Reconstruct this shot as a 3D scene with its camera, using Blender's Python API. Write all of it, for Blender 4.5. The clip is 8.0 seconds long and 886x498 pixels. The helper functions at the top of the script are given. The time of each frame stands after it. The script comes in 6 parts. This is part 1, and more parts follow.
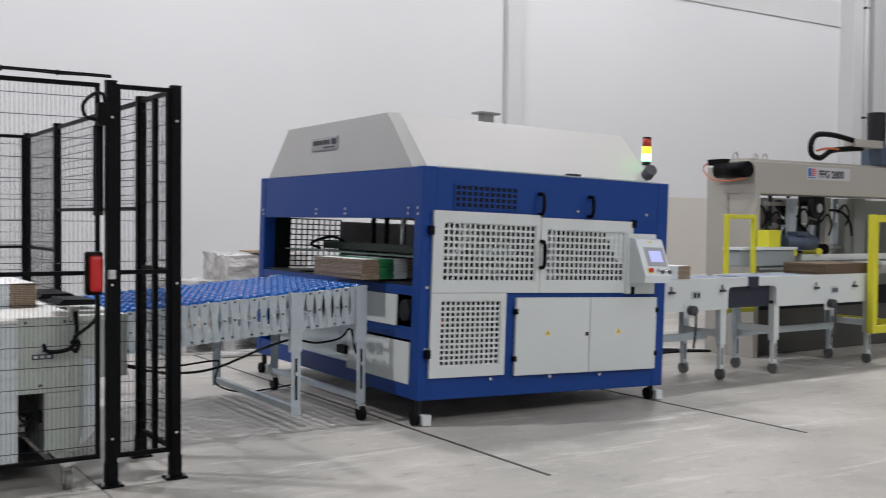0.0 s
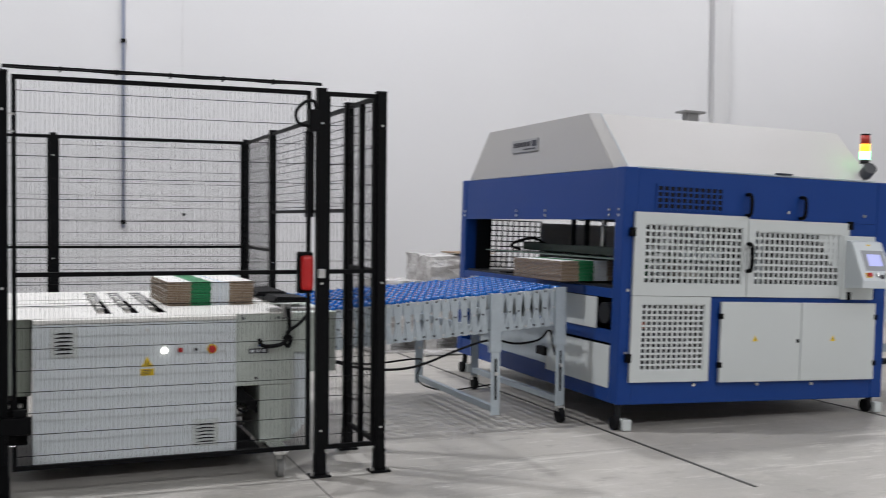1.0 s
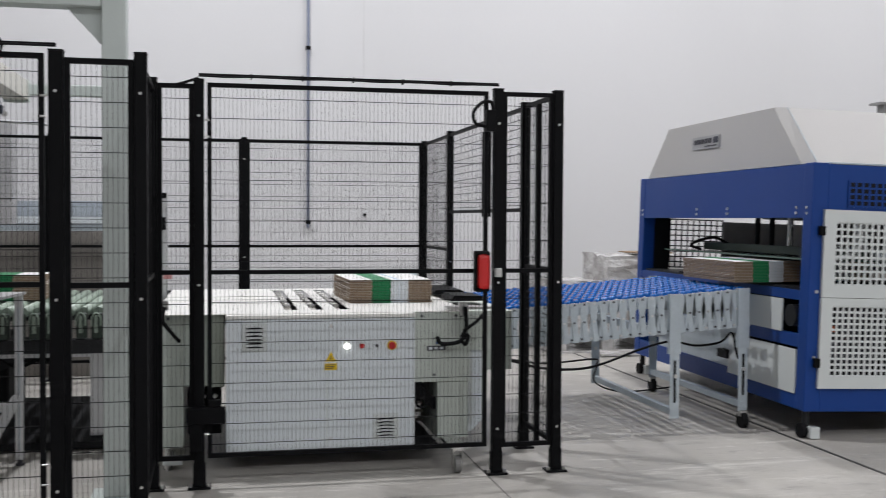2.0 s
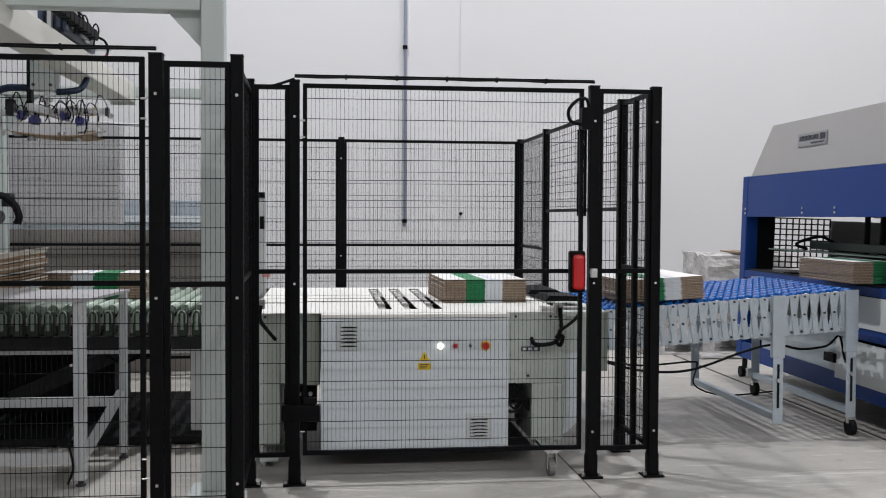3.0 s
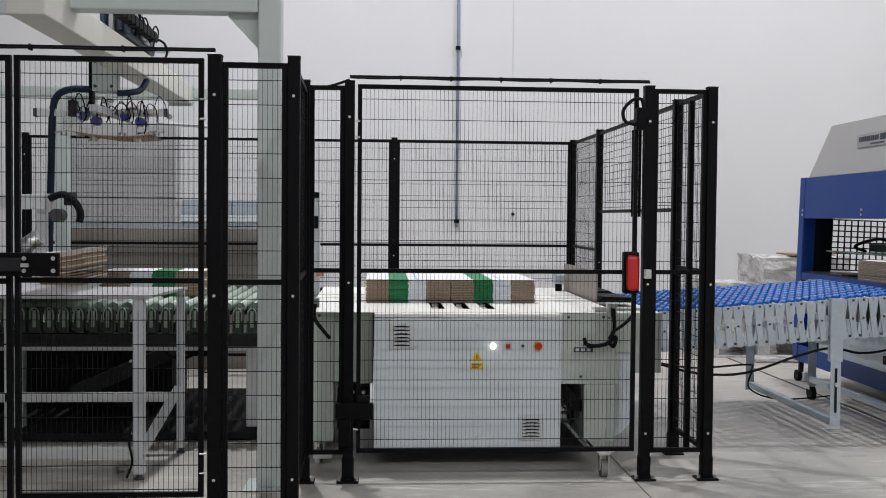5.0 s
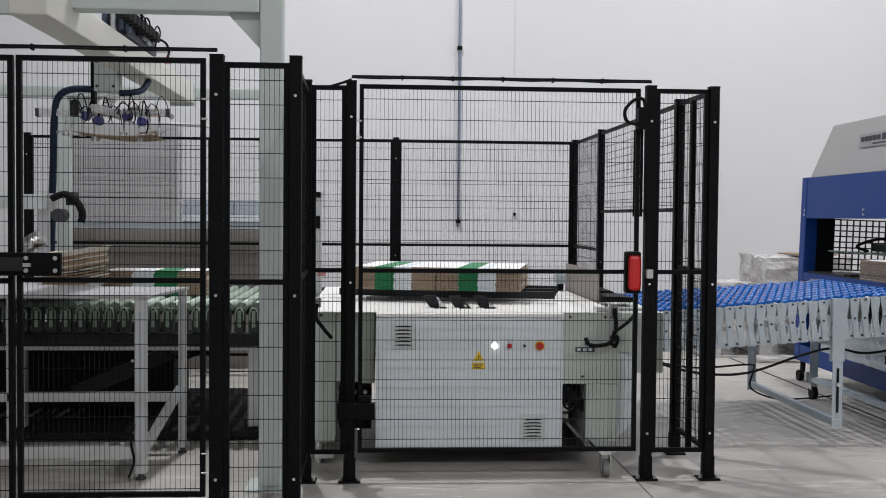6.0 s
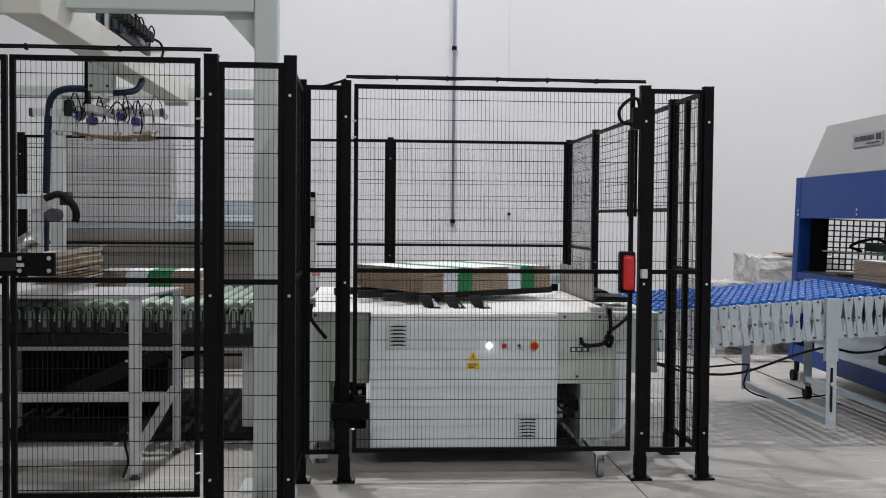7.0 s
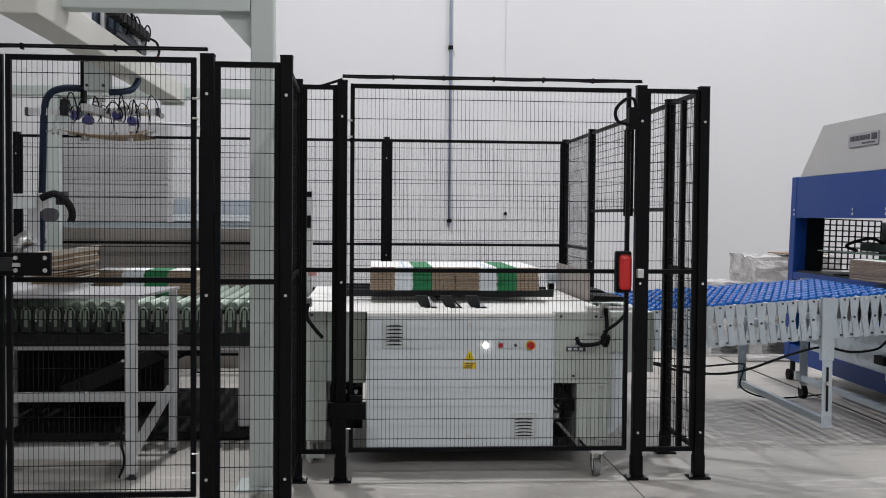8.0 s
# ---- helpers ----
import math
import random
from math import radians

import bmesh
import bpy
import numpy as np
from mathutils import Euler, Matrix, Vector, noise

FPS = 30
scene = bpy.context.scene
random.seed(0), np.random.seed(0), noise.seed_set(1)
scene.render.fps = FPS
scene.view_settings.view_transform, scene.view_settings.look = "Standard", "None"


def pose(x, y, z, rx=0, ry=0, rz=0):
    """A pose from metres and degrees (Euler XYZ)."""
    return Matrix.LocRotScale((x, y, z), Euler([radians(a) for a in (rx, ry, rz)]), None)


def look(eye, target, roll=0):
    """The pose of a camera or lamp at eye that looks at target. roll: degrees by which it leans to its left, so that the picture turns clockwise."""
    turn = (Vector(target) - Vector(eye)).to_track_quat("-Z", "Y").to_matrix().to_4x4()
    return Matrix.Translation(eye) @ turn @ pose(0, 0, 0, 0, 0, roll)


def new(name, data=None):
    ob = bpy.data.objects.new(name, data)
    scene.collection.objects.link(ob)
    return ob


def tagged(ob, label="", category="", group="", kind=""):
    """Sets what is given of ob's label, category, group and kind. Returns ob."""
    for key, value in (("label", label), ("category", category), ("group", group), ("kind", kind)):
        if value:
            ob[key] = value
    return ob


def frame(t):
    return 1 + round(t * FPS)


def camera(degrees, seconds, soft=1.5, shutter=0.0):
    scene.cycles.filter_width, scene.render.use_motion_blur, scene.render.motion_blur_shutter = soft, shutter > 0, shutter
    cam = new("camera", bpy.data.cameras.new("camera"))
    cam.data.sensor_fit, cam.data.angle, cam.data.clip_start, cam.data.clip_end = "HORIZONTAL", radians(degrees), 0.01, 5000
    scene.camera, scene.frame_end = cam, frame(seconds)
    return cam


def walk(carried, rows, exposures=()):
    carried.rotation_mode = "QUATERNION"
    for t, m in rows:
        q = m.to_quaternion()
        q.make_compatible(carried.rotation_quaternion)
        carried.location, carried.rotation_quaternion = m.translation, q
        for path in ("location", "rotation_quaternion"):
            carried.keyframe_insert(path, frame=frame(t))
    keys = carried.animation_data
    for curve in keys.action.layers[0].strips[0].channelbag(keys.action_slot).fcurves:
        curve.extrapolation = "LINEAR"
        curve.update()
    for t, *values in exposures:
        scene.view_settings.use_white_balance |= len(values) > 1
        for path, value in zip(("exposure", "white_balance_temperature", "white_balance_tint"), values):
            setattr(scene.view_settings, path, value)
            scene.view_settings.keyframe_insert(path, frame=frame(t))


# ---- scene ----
cam = camera(47.0, 8.0, soft=1.0, shutter=0.4)
PATH = [
    (0, (-0.03, -5.087, 1.33), (1.063, -3.413, 1.274), 0.5),
    (0.5, (-0.03, -5.092, 1.33), (0.909, -3.327, 1.274), 0.5),
    (1, (-0.031, -5.098, 1.329), (0.715, -3.243, 1.273), 0.5),
    (1.5, (-0.035, -5.105, 1.329), (0.535, -3.189, 1.27), 0.3),
    (2, (-0.04, -5.108, 1.327), (0.378, -3.153, 1.268), 0.3),
    (2.2, (-0.019, -5.085, 1.335), (0.34, -3.119, 1.272), 0.1),
    (3.3, (-0.012, -5.071, 1.334), (0.194, -3.082, 1.271), 0.4),
    (3.5, (-0.026, -5.085, 1.331), (0.166, -3.096, 1.268), 0.4),
    (4, (-0.024, -5.083, 1.331), (0.132, -3.09, 1.268), 0.5),
    (4.5, (-0.026, -5.086, 1.331), (0.111, -3.091, 1.268), 0.5),
    (6, (-0.026, -5.088, 1.33), (0.1, -3.093, 1.267), 0.5),
    (6.5, (-0.026, -5.087, 1.331), (0.104, -3.093, 1.267), 0.5),
    (7, (-0.027, -5.088, 1.33), (0.11, -3.093, 1.267), 0.5),
    (7.5, (-0.027, -5.089, 1.331), (0.116, -3.096, 1.267), 0.5),
    (8, (-0.027, -5.089, 1.331), (0.117, -3.095, 1.267), 0.5),
]
walk(cam, [(t, look(eye, target, roll)) for t, eye, target, roll in PATH])

# ---- light ----
world = bpy.data.worlds.new("hall_air")
scene.world = world
world.use_nodes = True
wbg = world.node_tree.nodes["Background"]
wbg.inputs["Color"].default_value = (0.86, 0.90, 1.0, 1)
wbg.inputs["Strength"].default_value = 0.02


def ceiling_lamp(x, y, size, watts):
    """A high-bay hall lamp under the ceiling, out of view."""
    d = bpy.data.lights.new("unseen_hall_lamp", "AREA")
    d.shape, d.size, d.energy = "DISK", size, watts
    d.color = (0.985, 0.985, 1.02)
    ob = new("unseen_hall_lamp", d)
    ob.matrix_world = pose(x, y, 7.9, 0, 0, 0)
    return ob


# row over the machines; added fill rows over the aisle and down the hall
for lx, ly, watts in ((-0.9, 2.3, 420), (4.4, 3.2, 245), (9.7, 3.5, 240), (15.0, 3.5, 200)):
    ceiling_lamp(lx, ly, 0.3, watts)
# fill for the machine fronts, no such lamps are seen
for lx in (-2.5, 3.0, 8.5, 14.0):
    ceiling_lamp(lx, -10.0, 0.5, 250)
for lx in (3.0, 8.5, 14.0):
    ceiling_lamp(lx, -4.5, 0.5, 70)
scene.view_settings.exposure = 0.0

# ---- materials ----


def mat(name, col, rough=0.5, metal=0.0, vary=0.06, grain=60.0, stain=1.3, bump=0.02, col2=None, stain_amt=0.5, bands=None, emit=0.0, spec=0.5):
    m = bpy.data.materials.new(name)
    m.use_nodes = True
    nt = m.node_tree
    N, L = nt.nodes, nt.links
    b = N["Principled BSDF"]
    tc = N.new("ShaderNodeTexCoord")

    def noise_tex(scale, detail):
        n = N.new("ShaderNodeTexNoise")
        n.inputs["Scale"].default_value, n.inputs["Detail"].default_value = scale, detail
        L.new(tc.outputs["Object"], n.inputs["Vector"])
        return n

    fine, broad = noise_tex(grain, 4.0), noise_tex(stain, 6.0)
    base = N.new("ShaderNodeMix")
    base.data_type = "RGBA"
    dark = [c * (1 - vary) for c in col]
    light = [min(1, c * (1 + vary)) for c in col]
    base.inputs["A"].default_value, base.inputs["B"].default_value = (*dark, 1), (*light, 1)
    L.new(fine.outputs["Fac"], base.inputs["Factor"])
    over = N.new("ShaderNodeMix")
    over.data_type = "RGBA"
    ramp = N.new("ShaderNodeMapRange")
    ramp.inputs["From Min"].default_value, ramp.inputs["From Max"].default_value = 0.42, 0.68
    ramp.inputs["To Max"].default_value = stain_amt
    L.new(broad.outputs["Fac"], ramp.inputs["Value"])
    L.new(ramp.outputs["Result"], over.inputs["Factor"])
    L.new(base.outputs["Result"], over.inputs["A"])
    second = col2 if col2 else [c * (1 - 1.5 * vary) for c in col]
    over.inputs["B"].default_value = (*second, 1)
    out = over.outputs["Result"]
    if bands:
        sep = N.new("ShaderNodeSeparateXYZ")
        L.new(tc.outputs["Object"], sep.inputs["Vector"])
        for x0, x1, c in bands:
            a, z = N.new("ShaderNodeMath"), N.new("ShaderNodeMath")
            a.operation, z.operation = "GREATER_THAN", "LESS_THAN"
            a.inputs[1].default_value, z.inputs[1].default_value = x0, x1
            L.new(sep.outputs["X"], a.inputs[0])
            L.new(sep.outputs["X"], z.inputs[0])
            both = N.new("ShaderNodeMath")
            both.operation = "MULTIPLY"
            L.new(a.outputs[0], both.inputs[0])
            L.new(z.outputs[0], both.inputs[1])
            mx = N.new("ShaderNodeMix")
            mx.data_type = "RGBA"
            L.new(both.outputs[0], mx.inputs["Factor"])
            L.new(out, mx.inputs["A"])
            mx.inputs["B"].default_value = (*c, 1)
            out = mx.outputs["Result"]
    L.new(out, b.inputs["Base Color"])
    rr = N.new("ShaderNodeMapRange")
    rr.inputs["To Min"].default_value, rr.inputs["To Max"].default_value = max(0.03, rough - 0.09), min(1, rough + 0.09)
    L.new(broad.outputs["Fac"], rr.inputs["Value"])
    L.new(rr.outputs["Result"], b.inputs["Roughness"])
    b.inputs["Metallic"].default_value = metal
    b.inputs["Specular IOR Level"].default_value = spec
    if bump:
        bp = N.new("ShaderNodeBump")
        bp.inputs["Strength"].default_value, bp.inputs["Distance"].default_value = 0.35, bump * 0.1
        L.new(fine.outputs["Fac"], bp.inputs["Height"])
        L.new(bp.outputs["Normal"], b.inputs["Normal"])
    if emit:
        b.inputs["Emission Color"].default_value = (*col, 1)
        b.inputs["Emission Strength"].default_value = emit
    return m




def concrete_floor():
    """Power-floated concrete: broad patches, cloudy mottling, pale drag streaks and fine pitting."""
    m = bpy.data.materials.new("floor_concrete")
    m.use_nodes = True
    nt = m.node_tree
    N, L = nt.nodes, nt.links
    b = N["Principled BSDF"]
    tc = N.new("ShaderNodeTexCoord")

    def tex(scale, detail, stretch=(1, 1, 1), rough=0.6):
        mp = N.new("ShaderNodeMapping")
        mp.inputs["Scale"].default_value = stretch
        L.new(tc.outputs["Object"], mp.inputs["Vector"])
        n = N.new("ShaderNodeTexNoise")
        n.inputs["Scale"].default_value, n.inputs["Detail"].default_value, n.inputs["Roughness"].default_value = scale, detail, rough
        L.new(mp.outputs["Vector"], n.inputs["Vector"])
        return n.outputs["Fac"]

    def span(v, lo, hi, top=1.0):
        r = N.new("ShaderNodeMapRange")
        r.inputs["From Min"].default_value, r.inputs["From Max"].default_value, r.inputs["To Max"].default_value = lo, hi, top
        L.new(v, r.inputs["Value"])
        return r.outputs["Result"]

    def blend(a, c, f):
        x = N.new("ShaderNodeMix")
        x.data_type = "RGBA"
        if isinstance(a, tuple):
            x.inputs["A"].default_value = (*a, 1)
        else:
            L.new(a, x.inputs["A"])
        x.inputs["B"].default_value = (*c, 1)
        L.new(f, x.inputs["Factor"])
        return x.outputs["Result"]

    c = blend((0.42, 0.40, 0.37), (0.29, 0.277, 0.257), span(tex(0.8, 10, rough=0.68), 0.40, 0.62))
    c = blend(c, (0.41, 0.39, 0.355), span(tex(3.2, 10, rough=0.75), 0.50, 0.66, 0.75))
    c = blend(c, (0.20, 0.19, 0.175), span(tex(4.5, 10, (0.7, 1.5, 1), 0.82), 0.55, 0.66, 0.75))
    c = blend(c, (0.56, 0.54, 0.505), span(tex(1.6, 14, (0.35, 2.4, 1), 0.85), 0.545, 0.60, 0.85))
    c = blend(c, (0.60, 0.585, 0.555), span(tex(5, 13, (0.6, 1.8, 1), 0.88), 0.575, 0.62, 0.9))
    c = blend(c, (0.20, 0.195, 0.19), span(tex(38, 4), 0.60, 0.80, 0.5))
    L.new(c, b.inputs["Base Color"])
    rr = span(tex(1.1, 6), 0.3, 0.7, 0.72)
    b.inputs["Roughness"].default_value = 0.6
    mx = N.new("ShaderNodeMath")
    mx.operation = "MAXIMUM"
    mx.inputs[1].default_value = 0.42
    L.new(rr, mx.inputs[0])
    L.new(mx.outputs[0], b.inputs["Roughness"])
    bp = N.new("ShaderNodeBump")
    bp.inputs["Strength"].default_value, bp.inputs["Distance"].default_value = 0.4, 0.004
    L.new(tex(30, 6, rough=0.7), bp.inputs["Height"])
    L.new(bp.outputs["Normal"], b.inputs["Normal"])
    return m


CONCRETE = concrete_floor()
WALLPAINT = mat("wall_paint", (0.62, 0.62, 0.63), 0.85, vary=0.015, grain=40, stain=0.35, bump=0.02, col2=(0.58, 0.58, 0.59), stain_amt=0.45)
COLPAINT = mat("column_paint", (0.55, 0.55, 0.555), 0.8, vary=0.02, grain=40, stain=0.8)
BEIGEWALL = mat("beige_wall_paint", (0.55, 0.52, 0.47), 0.8, vary=0.03, grain=30, stain=0.7)
CEILINGPAINT = mat("ceiling_sheet", (0.62, 0.62, 0.62), 0.8, vary=0.02)
BLACK = mat("black_powder_coat", (0.003, 0.0032, 0.004), 0.5, vary=0.2, grain=300, bump=0.02, spec=0.10)
BLACKWIRE = mat("black_wire", (0.005, 0.005, 0.006), 0.55, vary=0.2, bump=0, spec=0.15)
RUBBER = mat("black_rubber", (0.005, 0.005, 0.006), 0.7, vary=0.2, grain=120, spec=0.15)
BLUE = mat("blue_paint", (0.003, 0.040, 0.215), 0.5, vary=0.05, grain=200, stain=1.2, bump=0.015, col2=(0.004, 0.045, 0.215), stain_amt=0.4, spec=0.3)
BLUEROLL = mat("blue_plastic", (0.0, 0.105, 0.42), 0.26, vary=0.05, grain=90, spec=0.5)
WHITEPAINT = mat("white_paint", (0.595, 0.63, 0.625), 0.42, vary=0.015, grain=150, stain=1.0, bump=0.01, col2=(0.555, 0.59, 0.58))
HOODMETAL = mat("brushed_white_sheet", (0.45, 0.44, 0.43), 0.55, vary=0.03, grain=90, stain=0.8, bump=0.015)
GREYGREEN = mat("grey_green_paint", (0.50, 0.545, 0.50), 0.42, vary=0.02, grain=150, stain=1.1, bump=0.01, col2=(0.46, 0.50, 0.455))
PALEGREY = mat("pale_grey_paint", (0.66, 0.71, 0.735), 0.42, vary=0.02, grain=150, stain=1.0, bump=0.01)
TOPWHITE = mat("cream_top_sheet", (0.76, 0.75, 0.72), 0.35, vary=0.02, grain=80, stain=1.5)
GANTRY = mat("gantry_paint", (0.52, 0.57, 0.55), 0.45, vary=0.02, grain=120, stain=0.9, col2=(0.47, 0.52, 0.50))
CREAM = mat("cream_machine_paint", (0.38, 0.36, 0.325), 0.5, vary=0.02, grain=100, stain=0.6, col2=(0.38, 0.36, 0.32))
GALV = mat("galvanised_steel", (0.45, 0.51, 0.55), 0.42, metal=0.4, vary=0.12, grain=45, stain=3.0, bump=0.015)
STEEL = mat("bright_steel", (0.62, 0.62, 0.61), 0.28, metal=1.0, vary=0.08, grain=80)
ALU = mat("aluminium_profile", (0.60, 0.61, 0.62), 0.4, metal=0.55, vary=0.05, grain=120)
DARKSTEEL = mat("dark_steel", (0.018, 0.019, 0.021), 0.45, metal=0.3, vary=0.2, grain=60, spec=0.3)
# near-black for recesses and voids: their shade is put into the colour
DARKIN = mat("shaded_interior", (0.009, 0.0095, 0.011), 0.7, vary=0.2, spec=0.2)
ROLLGREEN = mat("grey_green_roller", (0.27, 0.335, 0.275), 0.4, vary=0.06, grain=50, stain=4)
CHAINGREEN = mat("dark_green_cover", (0.018, 0.032, 0.022), 0.45, vary=0.15)
RED = mat("red_plastic", (0.50, 0.012, 0.012), 0.35, vary=0.05)
YELLOW = mat("yellow_paint", (0.62, 0.58, 0.03), 0.45, vary=0.05, grain=80, stain=2)
SIGNYEL = mat("yellow_sign", (0.80, 0.55, 0.01), 0.5, vary=0.03)
ORANGE = mat("orange_hose", (0.55, 0.13, 0.05), 0.5)
NAVY = mat("navy_plate", (0.012, 0.016, 0.035), 0.45, vary=0.15)
MOTORBLUE = mat("motor_blue_grey", (0.05, 0.075, 0.12), 0.5, vary=0.1)
CARD = mat("brown_cardboard", (0.27, 0.185, 0.115), 0.85, vary=0.16, grain=110, stain=9, bump=0.04, col2=(0.22, 0.15, 0.095))
FILM = mat("cling_film", (0.58, 0.57, 0.56), 0.18, vary=0.25, grain=14, stain=5, bump=0.6, col2=(0.26, 0.24, 0.23), stain_amt=0.9)
GLOWWHITE = mat("lit_button", (1.0, 0.98, 0.92), 0.4, emit=3.5, bump=0)
LAMPGREEN = mat("lit_green_lens", (0.16, 0.95, 0.30), 0.3, emit=9.0, bump=0)
LAMPAMBER = mat("lit_amber_lens", (1.0, 0.50, 0.03), 0.3, emit=2.2, bump=0)
LAMPRED = mat("red_lens", (0.42, 0.03, 0.02), 0.3, bump=0)
SCREEN = mat("panel_screen", (0.42, 0.45, 0.80), 0.25, emit=0.55, bump=0)
VIOLET = mat("violet_suction_cup", (0.055, 0.06, 0.24), 0.45, vary=0.1)
PIPEBLUE = mat("blue_grey_conduit", (0.30, 0.34, 0.46), 0.5, vary=0.04)
HOSEBLUE = mat("dark_blue_hose", (0.007, 0.018, 0.045), 0.55, vary=0.1, spec=0.25)
GREYSTACK = mat("grey_board_stack", (0.40, 0.40, 0.405), 0.85, vary=0.05, grain=60, stain=1.5)
INK = mat("print_dark", (0.05, 0.05, 0.06), 0.6, bump=0)
INKBLUE = mat("print_blue", (0.05, 0.14, 0.42), 0.6, bump=0)
INKRED = mat("print_red", (0.6, 0.05, 0.05), 0.6, bump=0)
BW = 0.495  # one bundle's width
BD = 0.73   # its depth
GREENINK, WHITEINK = (0.012, 0.165, 0.06), (0.66, 0.70, 0.74)
SIDES = mat("bundle_edges", (0.25, 0.185, 0.13), 0.85, vary=0.22, grain=150, stain=12, bump=0.05, col2=(0.21, 0.15, 0.10),
            bands=[(-0.115, 0.0, GREENINK), (0.0, 0.105, WHITEINK)])
TOPS = mat("bundle_print", (0.70, 0.69, 0.68), 0.6, vary=0.03, grain=40, stain=6,
           bands=[(-0.115, 0.0, GREENINK), (0.045, 0.055, (0.25, 0.42, 0.62))])

# ---- mesh helpers ----
ORG = {}


def bx(bm, x0, x1, y0, y1, z0, z1, bevel=0.0):
    r = bmesh.ops.create_cube(bm, size=1.0)
    for v in r["verts"]:
        v.co = Vector(((x0 + x1) / 2 + v.co.x * (x1 - x0), (y0 + y1) / 2 + v.co.y * (y1 - y0), (z0 + z1) / 2 + v.co.z * (z1 - z0)))
    if bevel:
        edges = list({e for v in r["verts"] for e in v.link_edges})
        bmesh.ops.bevel(bm, geom=edges, offset=bevel, segments=2, affect="EDGES", profile=0.6)


def box(*a, bevel=0.0):
    bm = bmesh.new()
    bx(bm, *a, bevel=bevel)
    return bm


def cyl(bm, p0, p1, r, n=12, r2=None):
    p0, p1 = Vector(p0), Vector(p1)
    d = p1 - p0
    m = Matrix.Translation((p0 + p1) / 2) @ d.to_track_quat("Z", "Y").to_matrix().to_4x4()
    bmesh.ops.create_cone(bm, cap_ends=True, segments=n, radius1=r, radius2=r if r2 is None else r2, depth=d.length, matrix=m)


def rod(p0, p1, r, n=12):
    bm = bmesh.new()
    cyl(bm, p0, p1, r, n)
    return bm


def bar(bm, p0, p1, w, h, up=(0, 0, 1)):
    """A square bar from p0 to p1."""
    p0, p1 = Vector(p0), Vector(p1)
    d = (p1 - p0).normalized()
    s = d.cross(Vector(up)).normalized()
    u = s.cross(d)
    vs = [bm.verts.new(p + s * a * w / 2 + u * b * h / 2) for p in (p0, p1) for a, b in ((-1, -1), (1, -1), (1, 1), (-1, 1))]
    for f in ((3, 2, 1, 0), (4, 5, 6, 7), (0, 1, 5, 4), (1, 2, 6, 5), (2, 3, 7, 6), (3, 0, 4, 7)):
        bm.faces.new([vs[i] for i in f])


def smooth_path(pts, n=6):
    """Points along a curve through pts."""
    pts = [Vector(p) for p in pts]
    out = []
    for i in range(len(pts) - 1):
        a, b, c, d = pts[max(0, i - 1)], pts[i], pts[i + 1], pts[min(len(pts) - 1, i + 2)]
        for k in range(n):
            t = k / n
            out.append(0.5 * (2 * b + (c - a) * t + (2 * a - 5 * b + 4 * c - d) * t * t + (3 * b - a - 3 * c + d) * t ** 3))
    return out + [pts[-1]]


def tube(pts, r, n=8, steps=6):
    bm = bmesh.new()
    path = smooth_path(pts, steps)
    rings = []
    for i, p in enumerate(path):
        d = (path[min(i + 1, len(path) - 1)] - path[max(i - 1, 0)]).normalized()
        s = d.cross(Vector((0.31, 0.17, 0.93))).normalized()
        u = s.cross(d)
        rings.append([bm.verts.new(p + (s * math.cos(k * 2 * math.pi / n) + u * math.sin(k * 2 * math.pi / n)) * r) for k in range(n)])
    for a, b in zip(rings, rings[1:]):
        for k in range(n):
            bm.faces.new((a[k], a[(k + 1) % n], b[(k + 1) % n], b[k]))
    bm.faces.new(rings[0][::-1])
    bm.faces.new(rings[-1])
    return bm


def prism(profile, axis, a, b):
    """A profile of 2D points drawn out along axis x, y or z from a to b."""
    bm = bmesh.new()
    at = (lambda s, p: (s, p[0], p[1])) if axis == "x" else (lambda s, p: (p[0], s, p[1])) if axis == "y" else (lambda s, p: (p[0], p[1], s))
    lo = [bm.verts.new(at(a, p)) for p in profile]
    hi = [bm.verts.new(at(b, p)) for p in profile]
    n = len(profile)
    bm.faces.new(lo)
    bm.faces.new(hi[::-1])
    for i in range(n):
        bm.faces.new((lo[i], hi[i], hi[(i + 1) % n], lo[(i + 1) % n]))
    return bm


def finish(bm, name, material, smooth=False):
    bmesh.ops.recalc_face_normals(bm, faces=bm.faces[:])
    me = bpy.data.meshes.new(name)
    if smooth:
        for f in bm.faces:
            f.smooth = len(f.verts) == 4
    bm.to_mesh(me)
    bm.free()
    for m in material if isinstance(material, (list, tuple)) else [material]:
        me.materials.append(m)
    return me


def thing(name, label, category, at=(0, 0, 0), group="", kind=""):
    ob = new(name)
    ob.location = at
    ob.empty_display_size = 0.1
    ORG[ob] = Vector(at)
    return tagged(ob, label, category, group, kind)


def part(name, bm, material, parent, label="", kind="", smooth=False):
    """Links a bmesh, given in the hall's space, as one mesh under a thing or a part."""
    o = ORG[parent]
    bm.transform(Matrix.Translation(-o))
    ob = new(name, finish(bm, name, material, smooth))
    ob.parent = parent
    ORG[ob] = o
    return tagged(ob, label, "", "", kind)


def solo(name, bm, material, label, category, kind="", group="", at=(0, 0, 0), smooth=False):
    bm.transform(Matrix.Translation(-Vector(at)))
    ob = new(name, finish(bm, name, material, smooth))
    ob.location = at
    ORG[ob] = Vector(at)
    return tagged(ob, label, category, group, kind)


